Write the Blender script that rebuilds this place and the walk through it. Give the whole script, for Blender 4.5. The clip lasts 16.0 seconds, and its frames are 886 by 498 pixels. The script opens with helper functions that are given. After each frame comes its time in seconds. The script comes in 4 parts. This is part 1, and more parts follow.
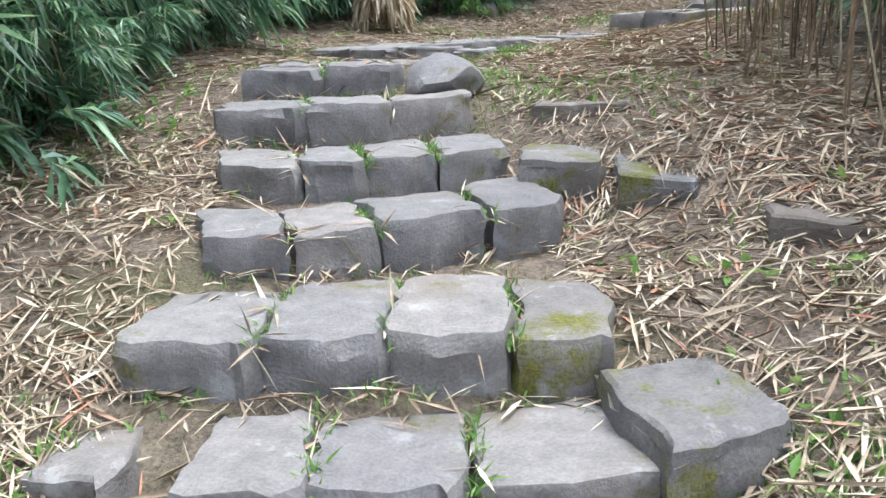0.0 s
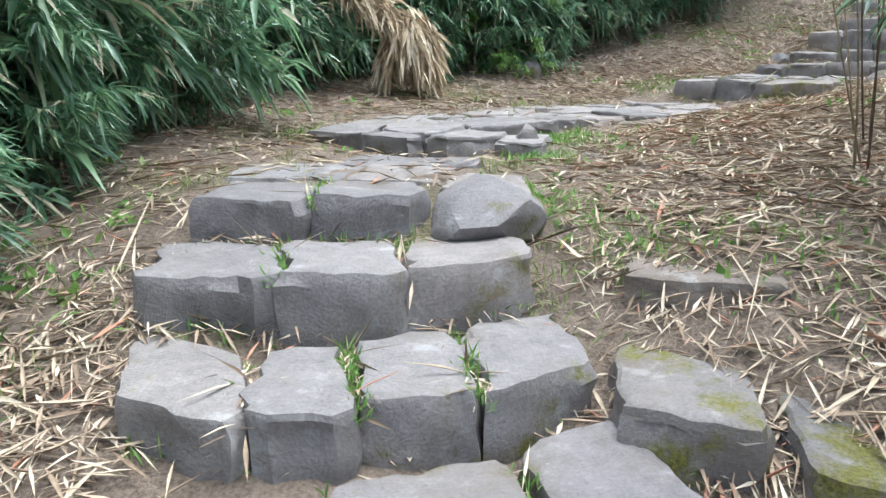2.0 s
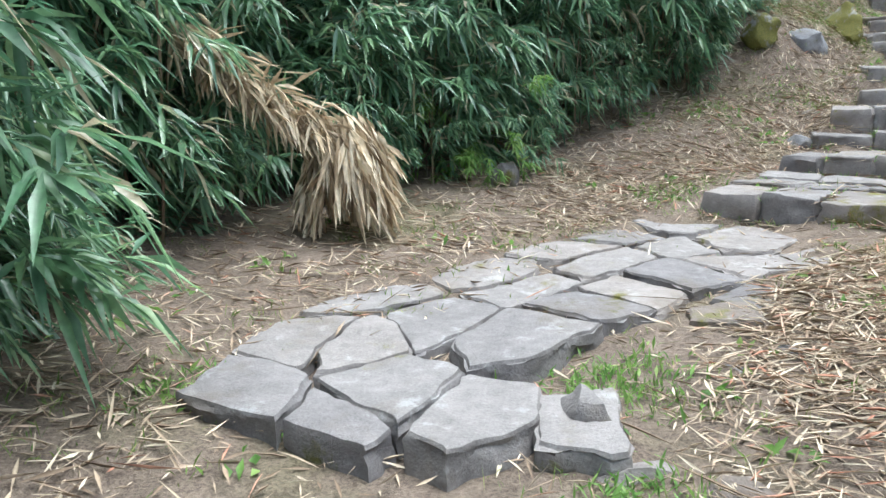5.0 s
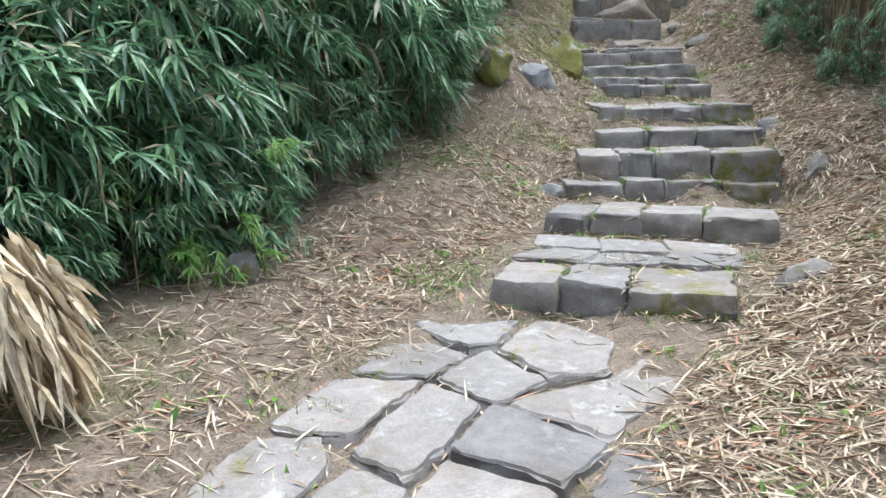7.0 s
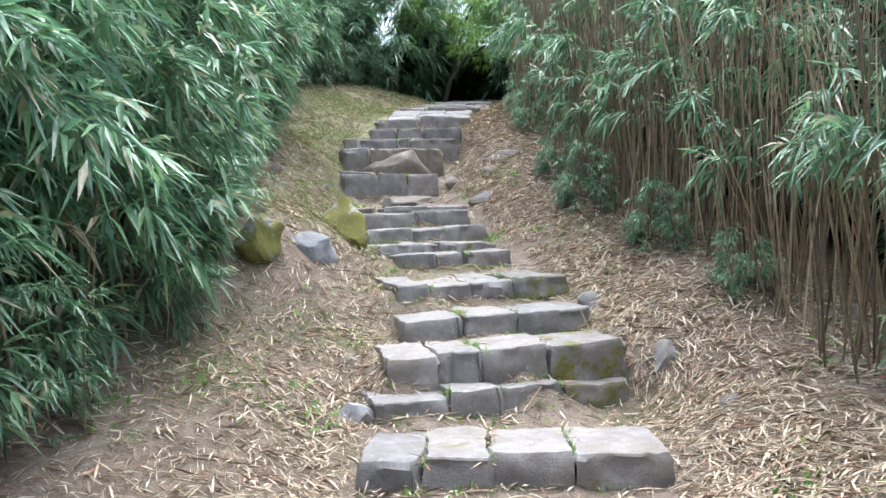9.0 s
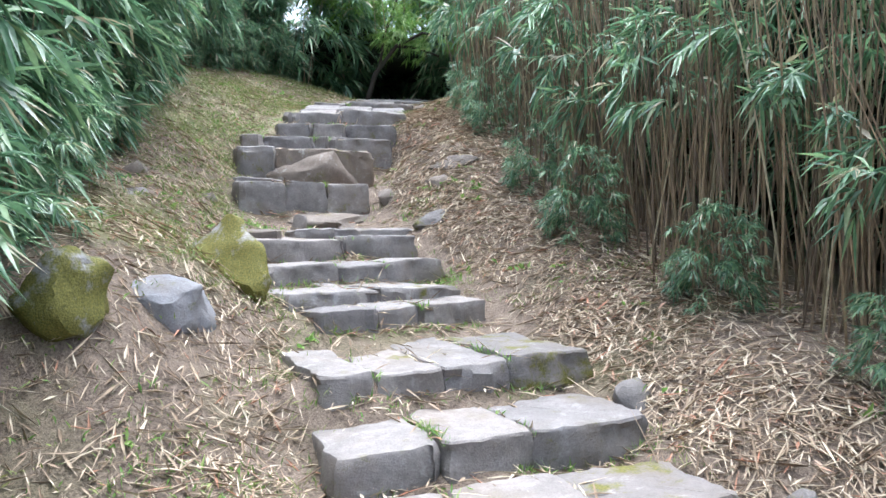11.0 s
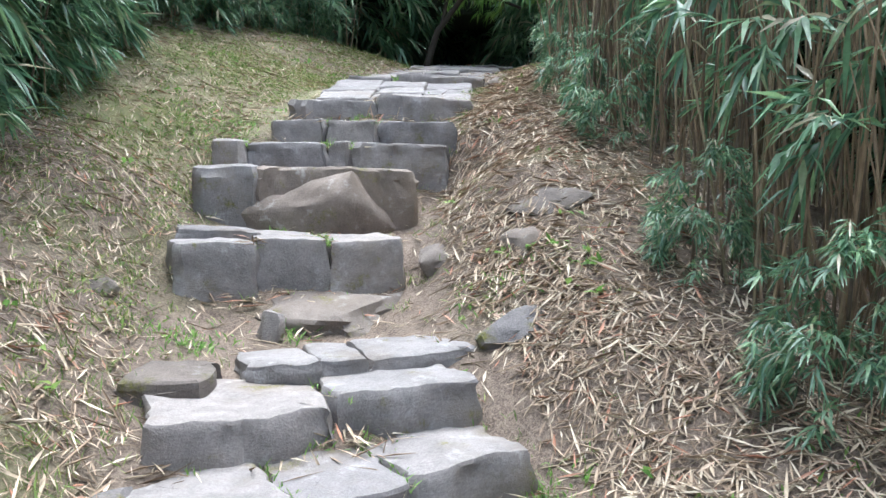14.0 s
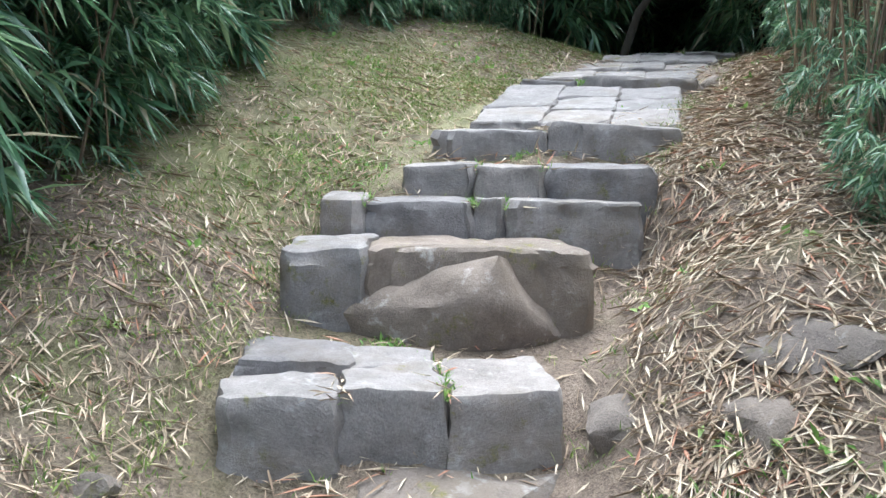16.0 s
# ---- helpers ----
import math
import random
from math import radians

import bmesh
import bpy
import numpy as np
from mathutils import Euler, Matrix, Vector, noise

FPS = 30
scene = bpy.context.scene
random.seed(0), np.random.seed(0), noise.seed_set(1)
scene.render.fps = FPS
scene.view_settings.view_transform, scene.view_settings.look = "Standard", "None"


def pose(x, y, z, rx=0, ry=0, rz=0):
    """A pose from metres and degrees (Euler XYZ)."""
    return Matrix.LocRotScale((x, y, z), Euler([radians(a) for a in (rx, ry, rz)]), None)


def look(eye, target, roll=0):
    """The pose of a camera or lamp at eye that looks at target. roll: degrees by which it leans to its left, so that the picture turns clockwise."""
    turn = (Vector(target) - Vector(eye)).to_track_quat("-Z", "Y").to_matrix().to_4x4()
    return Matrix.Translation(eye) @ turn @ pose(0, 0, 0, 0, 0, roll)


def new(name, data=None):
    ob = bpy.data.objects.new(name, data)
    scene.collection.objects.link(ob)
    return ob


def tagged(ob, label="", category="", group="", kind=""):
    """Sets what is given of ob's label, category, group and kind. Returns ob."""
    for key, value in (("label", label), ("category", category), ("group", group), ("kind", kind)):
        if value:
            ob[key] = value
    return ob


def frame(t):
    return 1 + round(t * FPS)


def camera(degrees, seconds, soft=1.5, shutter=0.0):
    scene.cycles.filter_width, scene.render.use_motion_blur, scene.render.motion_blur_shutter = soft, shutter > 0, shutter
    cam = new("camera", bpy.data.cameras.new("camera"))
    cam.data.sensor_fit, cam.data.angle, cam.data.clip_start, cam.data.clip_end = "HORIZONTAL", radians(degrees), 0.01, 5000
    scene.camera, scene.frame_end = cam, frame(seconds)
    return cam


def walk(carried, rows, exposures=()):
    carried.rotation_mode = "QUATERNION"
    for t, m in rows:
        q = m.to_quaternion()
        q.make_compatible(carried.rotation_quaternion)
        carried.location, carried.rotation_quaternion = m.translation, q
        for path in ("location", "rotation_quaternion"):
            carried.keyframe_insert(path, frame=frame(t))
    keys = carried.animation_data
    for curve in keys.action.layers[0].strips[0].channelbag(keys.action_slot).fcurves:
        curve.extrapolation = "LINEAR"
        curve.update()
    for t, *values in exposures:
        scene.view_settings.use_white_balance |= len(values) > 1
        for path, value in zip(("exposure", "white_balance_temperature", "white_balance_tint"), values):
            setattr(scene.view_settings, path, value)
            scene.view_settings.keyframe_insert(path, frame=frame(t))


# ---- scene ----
cam = camera(59.8, 16.0)
PATH = [
    (0, (0.535, -0.248, 2.006), (0.393, 1.668, 1.45), -2.1),
    (0.5, (0.469, 0.148, 2.076), (0.323, 2.068, 1.534), -1.2),
    (1, (0.471, 0.443, 2.121), (0.331, 2.362, 1.577), -2.3),
    (1.5, (0.475, 0.776, 2.223), (0.29, 2.675, 1.623), -1.5),
    (2, (0.384, 1.109, 2.267), (0.189, 3.042, 1.788), -0.4),
    (2.5, (0.33, 1.386, 2.399), (0.171, 3.324, 1.932), -0.4),
    (3, (0.359, 1.733, 2.493), (0.155, 3.681, 2.089), -1.9),
    (5.3, (-0.033, 3.422, 2.856), (0.047, 5.378, 2.446), -0.8),
    (5.5, (-0.058, 3.533, 2.895), (0.112, 5.477, 2.457), 0.3),
    (6, (-0.068, 3.901, 3.004), (0.179, 5.844, 2.596), -0.0),
    (6.5, (-0.089, 4.249, 3.102), (0.363, 6.158, 2.712), -1.3),
    (7, (-0.069, 4.696, 3.145), (0.668, 6.508, 2.731), -1.0),
    (7.5, (0.014, 5.168, 3.212), (0.841, 6.977, 3.009), -1.2),
    (8, (0.065, 5.589, 3.262), (1.169, 7.249, 3.093), -1.3),
    (8.5, (0.21, 5.929, 3.368), (1.494, 7.448, 3.156), -1.0),
    (9, (0.609, 6.439, 3.455), (1.914, 7.952, 3.374), -1.8),
    (9.2, (0.718, 6.597, 3.463), (2.033, 8.103, 3.389), -1.4),
    (11.3, (2.439, 8.912, 3.666), (3.928, 10.247, 3.616), -0.5),
    (11.5, (2.616, 9.083, 3.728), (4.072, 10.453, 3.684), -1.7),
    (12, (2.995, 9.441, 3.927), (4.446, 10.816, 3.854), -0.8),
    (12.5, (3.431, 9.876, 3.967), (4.91, 11.221, 3.925), -0.8),
    (13, (3.921, 10.203, 4.099), (5.334, 11.616, 4.019), 0.6),
    (13.5, (4.195, 10.494, 4.212), (5.547, 11.963, 4.087), 0.5),
    (14, (4.491, 10.837, 4.388), (5.835, 12.307, 4.207), 0.3),
    (14.5, (4.838, 11.08, 4.506), (6.049, 12.653, 4.264), 0.5),
    (15, (5.116, 11.345, 4.633), (6.266, 12.96, 4.369), 0.6),
    (15.5, (5.352, 11.691, 4.804), (6.46, 13.334, 4.537), 1.3),
    (16, (5.613, 12.048, 4.954), (6.548, 13.794, 4.677), 0.7),
]
walk(cam, [(t, look(eye, target, roll)) for t, eye, target, roll in PATH], [(0, 1.55, 5750, 4), (5.5, 1.62, 5750, 2), (7, 1.62, 5750, 3), (9, 2.05, 5750, 6), (12, 2.12, 5700, 8), (16, 2.0, 5650, 4)])

# ---- light ----
SUN_EL, SUN_AZ = 76.0, 58.0
world = bpy.data.worlds.new("overcast_sky")
scene.world = world
world.use_nodes = True
wn = world.node_tree.nodes
sky = wn.new("ShaderNodeTexSky")
sky.sky_type, sky.sun_disc = "NISHITA", False
sky.sun_elevation, sky.sun_rotation = radians(SUN_EL), radians(SUN_AZ)
sky.air_density, sky.dust_density = 1.0, 4.0
wn["Background"].inputs["Strength"].default_value = 0.14
cloud = wn.new("ShaderNodeHueSaturation")  # cloud cover takes most of the blue out of the sky
cloud.inputs["Saturation"].default_value = 0.5
world.node_tree.links.new(sky.outputs[0], cloud.inputs["Color"])
world.node_tree.links.new(cloud.outputs[0], wn["Background"].inputs["Color"])
sun = new("sun", bpy.data.lights.new("sun", "SUN"))
sun.data.energy, sun.data.angle, sun.data.color = 1.5, radians(55), (1.0, 0.98, 0.95)
sun.matrix_world = pose(0, 0, 30, 90 - SUN_EL, 0, 180 - SUN_AZ)


# ---- materials ----
def material(name, rough=0.8):
    m = bpy.data.materials.new(name)
    m.use_nodes = True
    b = m.node_tree.nodes["Principled BSDF"]
    b.inputs["Roughness"].default_value = rough
    b.inputs["Specular IOR Level"].default_value = 0.3
    return m, m.node_tree.nodes, m.node_tree.links, b


def noise_node(n, l, scale, detail=6.0, rough=0.6, coord=None, kind="ShaderNodeTexNoise"):
    t = n.new(kind)
    t.inputs["Scale"].default_value = scale
    if kind == "ShaderNodeTexNoise":
        t.inputs["Detail"].default_value, t.inputs["Roughness"].default_value = detail, rough
    if coord:
        l.new(coord, t.inputs["Vector"])
    return t


def ramp(n, l, fac, stops):
    r = n.new("ShaderNodeValToRGB")
    e = r.color_ramp.elements
    while len(e) < len(stops):
        e.new(0.5)
    for k, (p, c) in zip(e, stops):
        k.position, k.color = p, (*c, 1.0)
    l.new(fac, r.inputs["Fac"])
    return r.outputs["Color"]


def mix(n, l, fac, a, b, how="MIX"):
    x = n.new("ShaderNodeMix")
    x.data_type, x.blend_type = "RGBA", how
    for s, v in (("Factor", fac), ("A", a), ("B", b)):
        i = next(k for k in x.inputs if k.name == s and k.type == ("VALUE" if s == "Factor" else "RGBA"))
        if isinstance(v, (float, int)):
            i.default_value = v
        elif isinstance(v, tuple):
            i.default_value = (*v, 1.0)
        else:
            l.new(v, i)
    return next(o for o in x.outputs if o.type == "RGBA")


def bump(n, l, b, height, strength, distance):
    k = n.new("ShaderNodeBump")
    k.inputs["Strength"].default_value, k.inputs["Distance"].default_value = strength, distance
    l.new(height, k.inputs["Height"])
    l.new(k.outputs[0], b.inputs["Normal"])


def stone_material(name, moss, tone=1.0, warm=0.0):
    m, n, l, b = material(name, 0.82)
    co = n.new("ShaderNodeTexCoord").outputs["Object"]
    big, mid, fine = noise_node(n, l, 3.0, 4, 0.6, co), noise_node(n, l, 14, 8, 0.7, co), noise_node(n, l, 110, 4, 0.6, co)
    g = lambda v: (v * tone * (1.03 + warm), v * tone, v * tone * (1.03 - warm))
    c = ramp(n, l, big.outputs[0], [(0.32, g(0.15)), (0.5, g(0.26)), (0.68, g(0.37))])
    c = mix(n, l, 0.55, c, ramp(n, l, mid.outputs[0], [(0.32, g(0.15)), (0.5, g(0.25)), (0.7, g(0.36))]))
    c = mix(n, l, 0.22, c, ramp(n, l, fine.outputs[0], [(0.35, g(0.08)), (0.65, g(0.36))]))
    pale = ramp(n, l, noise_node(n, l, 7, 5, 0.7, co).outputs[0], [(0.58, (0, 0, 0)), (0.66, (1, 1, 1))])
    c = mix(n, l, mix(n, l, 1.0, pale, (0.5, 0.5, 0.5), "MULTIPLY"), c, (0.36, 0.36, 0.35))
    earth = ramp(n, l, noise_node(n, l, 2.2, 6, 0.7, co).outputs[0], [(0.5, (0, 0, 0)), (0.68, (0.65, 0.65, 0.65))])
    c = mix(n, l, earth, c, (0.15, 0.12, 0.09))
    mm = ramp(n, l, noise_node(n, l, 4.2, 8, 0.72, co).outputs[0], [(0.66 - moss * 0.3, (0, 0, 0)), (0.76 - moss * 0.3, (1, 1, 1))])
    c = mix(n, l, mm, c, ramp(n, l, fine.outputs[0], [(0.3, (0.07, 0.075, 0.02)), (0.7, (0.19, 0.17, 0.04))]))
    rnd = n.new("ShaderNodeObjectInfo").outputs["Random"]
    c = mix(n, l, 1.0, c, ramp(n, l, rnd, [(0, (0.78, 0.78, 0.8)), (0.5, (1, 1, 1)), (1, (1.12, 1.08, 1.04))]), "MULTIPLY")
    l.new(c, b.inputs["Base Color"])
    bump(n, l, b, mix(n, l, 0.3, mid.outputs[0], fine.outputs[0]), 0.8, 0.015)
    return m


BLUE_LICHEN = stone_material("pale_lichen_rock", 0.2, 1.05, -0.02)
STONE = stone_material("weathered_basalt", 0.2, 0.8, 0.06)
MOSSY = stone_material("mossy_basalt", 0.5, 0.66, 0.07)
ROCK = stone_material("earthy_rock", 0.26, 0.58, 0.17)
LICHEN = stone_material("mossy_lichen_rock", 0.95, 1.0)


def soil_material():
    m, n, l, b = material("earth_with_litter", 0.95)
    co = n.new("ShaderNodeTexCoord").outputs["Object"]
    big, mid, fine = noise_node(n, l, 0.9, 5, 0.6, co), noise_node(n, l, 9, 8, 0.75, co), noise_node(n, l, 75, 5, 0.7, co)
    c = ramp(n, l, mid.outputs[0], [(0.34, (0.085, 0.06, 0.045)), (0.5, (0.175, 0.128, 0.1)), (0.66, (0.28, 0.215, 0.17))])
    c = mix(n, l, 0.45, c, ramp(n, l, fine.outputs[0], [(0.36, (0.035, 0.027, 0.02)), (0.64, (0.32, 0.26, 0.2))]))
    grn = ramp(n, l, big.outputs[0], [(0.52, (0, 0, 0)), (0.68, (0.5, 0.5, 0.5))])
    c = mix(n, l, grn, c, ramp(n, l, fine.outputs[0], [(0.3, (0.05, 0.06, 0.02)), (0.7, (0.17, 0.17, 0.06))]))
    # moss and thin turf covering the banks beside the upper stairs
    for place, size in (((8.0, 17.7, 5.4), 2.1), ((4.3, 13.3, 3.6), 1.0), ((6.6, 16.4, 4.9), 0.8)):
        far = n.new("ShaderNodeVectorMath")
        far.operation = "DISTANCE"
        far.inputs[1].default_value = place
        l.new(co, far.inputs[0])
        ragged = n.new("ShaderNodeMath")
        ragged.operation = "MULTIPLY_ADD"
        ragged.inputs[1].default_value = 1.6 * size
        l.new(noise_node(n, l, 2.6, 6, 0.7, co).outputs[0], ragged.inputs[0])
        l.new(far.outputs["Value"], ragged.inputs[2])
        span = n.new("ShaderNodeMapRange")
        span.inputs["From Min"].default_value, span.inputs["From Max"].default_value = 1.2 * size, 1.9 * size
        l.new(ragged.outputs[0], span.inputs["Value"])
        cover = ramp(n, l, span.outputs[0], [(0, (1, 1, 1)), (1, (0, 0, 0))])
        c = mix(n, l, mix(n, l, 1.0, cover, (0.6, 0.6, 0.6), "MULTIPLY"), c, ramp(n, l, mid.outputs[0], [(0.35, (0.13, 0.14, 0.06)), (0.65, (0.29, 0.28, 0.13))]))
    l.new(c, b.inputs["Base Color"])
    bump(n, l, b, mix(n, l, 0.5, mid.outputs[0], fine.outputs[0]), 0.9, 0.03)
    return m


SOIL = soil_material()


def blade_material(name, stops, rough=0.6, sheen=0.3, through_light=0.0):
    m, n, l, b = material(name, rough)
    r = n.new("ShaderNodeNewGeometry").outputs["Random Per Island"]
    co = n.new("ShaderNodeTexCoord").outputs["Object"]
    c = ramp(n, l, r, stops)
    c = mix(n, l, 1.0, c, ramp(n, l, noise_node(n, l, 30, 4, 0.6, co).outputs[0], [(0.3, (0.7, 0.7, 0.7)), (0.7, (1.15, 1.15, 1.15))]), "MULTIPLY")
    l.new(c, b.inputs["Base Color"])
    b.inputs["Specular IOR Level"].default_value = sheen
    if through_light:
        t = n.new("ShaderNodeBsdfTranslucent")
        l.new(c, t.inputs["Color"])
        s = n.new("ShaderNodeMixShader")
        s.inputs[0].default_value = through_light
        l.new(b.outputs[0], s.inputs[1])
        l.new(t.outputs[0], s.inputs[2])
        l.new(s.outputs[0], n["Material Output"].inputs["Surface"])
    return m


LEAF = blade_material("bamboo_leaf", [(0, (0.07, 0.16, 0.09)), (0.35, (0.13, 0.26, 0.14)), (0.68, (0.2, 0.35, 0.18)), (0.9, (0.3, 0.45, 0.22)), (0.95, (0.45, 0.38, 0.25)), (1, (0.55, 0.48, 0.34))], 0.36, 0.9, 0.4)
FRESH = blade_material("fresh_leaf", [(0, (0.13, 0.26, 0.06)), (0.6, (0.22, 0.38, 0.09)), (1, (0.34, 0.46, 0.14))], 0.5, 0.4, 0.5)
GRASS = blade_material("grass_blade", [(0, (0.1, 0.18, 0.04)), (0.6, (0.2, 0.27, 0.07)), (1, (0.36, 0.36, 0.14))], 0.6, 0.3, 0.25)
DRY = blade_material("dry_bamboo_leaf", [(0, (0.2, 0.14, 0.095)), (0.3, (0.36, 0.27, 0.19)), (0.65, (0.54, 0.44, 0.32)), (0.9, (0.7, 0.61, 0.47)), (0.97, (0.46, 0.24, 0.16)), (1, (0.4, 0.19, 0.12))], 0.75, 0.2)
THATCH = blade_material("withered_leaf", [(0, (0.45, 0.34, 0.22)), (0.6, (0.66, 0.54, 0.38)), (1, (0.78, 0.68, 0.52))], 0.75, 0.2, 0.15)
TWIG = blade_material("dead_twig", [(0, (0.12, 0.08, 0.05)), (0.6, (0.3, 0.22, 0.15)), (1, (0.5, 0.42, 0.3))], 0.8)


BARK = blade_material("dark_bark", [(0, (0.03, 0.025, 0.02)), (1, (0.05, 0.04, 0.03))], 0.85)


def culm_material():
    m, n, l, b = material("bamboo_culm", 0.55)
    rnd = n.new("ShaderNodeObjectInfo").outputs["Random"]
    co = n.new("ShaderNodeTexCoord").outputs["Object"]
    c = ramp(n, l, rnd, [(0, (0.11, 0.08, 0.055)), (0.4, (0.24, 0.17, 0.11)), (0.75, (0.38, 0.27, 0.17)), (0.95, (0.28, 0.23, 0.14)), (1, (0.6, 0.5, 0.34))])
    c = mix(n, l, 1.0, c, ramp(n, l, noise_node(n, l, 12, 5, 0.6, co).outputs[0], [(0.3, (0.55, 0.55, 0.55)), (0.7, (1.2, 1.2, 1.2))]), "MULTIPLY")
    l.new(c, b.inputs["Base Color"])
    return m


CULM = culm_material()


# near-black green that paints the shade deep in the thickets
def painted_shade_material():
    m, n, l, b = material("thicket_shade", 0.9)
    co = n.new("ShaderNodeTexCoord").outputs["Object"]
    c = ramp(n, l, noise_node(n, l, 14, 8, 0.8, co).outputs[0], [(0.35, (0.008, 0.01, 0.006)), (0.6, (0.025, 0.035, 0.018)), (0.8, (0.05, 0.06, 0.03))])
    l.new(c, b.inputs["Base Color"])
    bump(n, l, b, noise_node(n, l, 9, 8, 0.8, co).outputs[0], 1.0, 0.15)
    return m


PAINTED_SHADE = painted_shade_material()


# ---- builders ----
def mesh_object(name, bm, mat, parent=None, label=""):
    me = bpy.data.meshes.new(name)
    bm.to_mesh(me)
    bm.free()
    me.materials.append(mat)
    ob = new(name, me)
    ob.parent = parent
    if label:
        ob["label"] = label
    return ob


def thing(name, at, label, category, group="", kind=""):
    ob = new(name)
    ob.location, ob.empty_display_size = at, 0.1
    return tagged(ob, label, category, group, kind)


def part(name, bm, mat, parent, label=""):
    """A mesh under a thing; the bmesh is in world metres and moved to the thing's base."""
    bmesh.ops.translate(bm, verts=bm.verts, vec=-parent.matrix_basis.translation)
    return mesh_object(name, bm, mat, parent, label)


def array_mesh(name, verts, faces, mat):
    """A mesh from arrays: verts (n, 3), faces (m, 3)."""
    me = bpy.data.meshes.new(name)
    me.vertices.add(len(verts))
    me.vertices.foreach_set("co", np.asarray(verts, np.float32).ravel())
    me.loops.add(faces.size)
    me.loops.foreach_set("vertex_index", faces.astype(np.int32).ravel())
    me.polygons.add(len(faces))
    me.polygons.foreach_set("loop_start", np.arange(0, faces.size, 3, dtype=np.int32))
    me.polygons.foreach_set("loop_total", np.full(len(faces), 3, np.int32))
    me.update()
    me.validate()
    me.materials.append(mat)
    return me


RNG = np.random.default_rng(7)


def blades(base, way, length, width, droop, fold=0.25):
    """Lance-shaped leaves, all at once: base points, directions, lengths, half widths, and how far the tips hang."""
    n = len(base)
    way = way / np.linalg.norm(way, axis=1, keepdims=True)
    side = np.cross(way, RNG.normal(size=(n, 3)) * 0.35 + (0, 0, 1))
    side /= np.linalg.norm(side, axis=1, keepdims=True) + 1e-9
    up = np.cross(side, way)
    L, W, D = length[:, None], width[:, None], droop[:, None]
    down = np.array([0, 0, -1.0])
    mid = base + way * L * 0.42 + down * D * L * 0.2
    tip = base + way * L + down * D * L
    lift = up * W * fold
    v = np.stack([base, mid + side * W + lift, mid - lift, mid - side * W + lift, tip], 1).reshape(-1, 3)
    f = np.array([[0, 2, 1], [0, 3, 2], [1, 2, 4], [2, 3, 4]])
    return v, (f[None] + 5 * np.arange(n)[:, None, None]).reshape(-1, 3)


def outline(corners, jitter, step=0.045):
    """A polygon's outline with chipped, uneven edges."""
    pts = []
    seed = random.uniform(0, 99)
    for (x0, y0), (x1, y1) in zip(corners, corners[1:] + corners[:1]):
        size = math.hypot(x1 - x0, y1 - y0)
        n = max(2, int(size / step))
        nx, ny = (y1 - y0) / (size + 1e-6), -(x1 - x0) / (size + 1e-6)
        for k in range(n):
            f = k / n
            x, y = x0 + (x1 - x0) * f, y0 + (y1 - y0) * f
            d = jitter * (1.5 * noise.noise((x * 5, y * 5, seed)) + 0.8 * noise.noise((x * 15, y * 15, seed)) + random.uniform(-0.3, 0.3))
            d -= jitter * 0.8 if k == 0 else 0
            pts.append((x + nx * d, y + ny * d))
    return pts


def slab(corners, z, height, jitter=0.024, tilt=0.035, wear=0.012, climb=(0, 0)):
    """A hewn stone block: a worn, slightly dished top, a chipped rim and broken, angular sides."""
    bm = bmesh.new()
    pts = outline(corners, jitter)
    cx, cy = sum(p[0] for p in pts) / len(pts), sum(p[1] for p in pts) / len(pts)
    tx, ty, seed = climb[0] + random.uniform(-tilt, tilt), climb[1] + random.uniform(-tilt, tilt), random.uniform(0, 99)
    top = lambda x, y: z + (x - cx) * tx + (y - cy) * ty + 0.015 * noise.noise((x * 4, y * 4, seed)) + 0.008 * noise.noise((x * 16, y * 16, seed))
    rings = []
    for s, dz, j in ((0.4, 0, 0), (0.7, 0, 0), (0.9, -0.001, 0), (0.975, -wear * 0.35, 0.002), (1.0, -wear * 1.4, 0.005), (1.015, -height * 0.14, 0.011), (1.03, -height * 0.28, 0.014), (1.045, -height * 0.45, 0.016), (1.055, -height * 0.65, 0.016), (1.06, -height, 0.014)):
        ring = []
        for x, y in pts:
            px, py = cx + (x - cx) * s, cy + (y - cy) * s
            if j > 0.005:
                e = 1 + 0.11 * noise.noise((x * 6, y * 6, seed + dz * 9))
                px, py = cx + (px - cx) * e + random.uniform(-j, j) * 0.5, cy + (py - cy) * e + random.uniform(-j, j) * 0.5
            ring.append(bm.verts.new((px, py, top(cx + (x - cx) * min(s, 1), cy + (y - cy) * min(s, 1)) + dz + random.uniform(-j, j) * 0.8)))
        rings.append(ring)
    mid = bm.verts.new((cx, cy, top(cx, cy)))
    n = len(pts)
    for k in range(n):
        bm.faces.new((mid, rings[0][k], rings[0][(k + 1) % n]))
        for a, b in zip(rings, rings[1:]):
            bm.faces.new((a[k], b[k], b[(k + 1) % n], a[(k + 1) % n]))
    bmesh.ops.recalc_face_normals(bm, faces=bm.faces)
    for f in bm.faces:
        f.smooth = True
    for e in bm.edges:
        e.smooth = e.calc_face_angle(0) < 0.62
    return bm


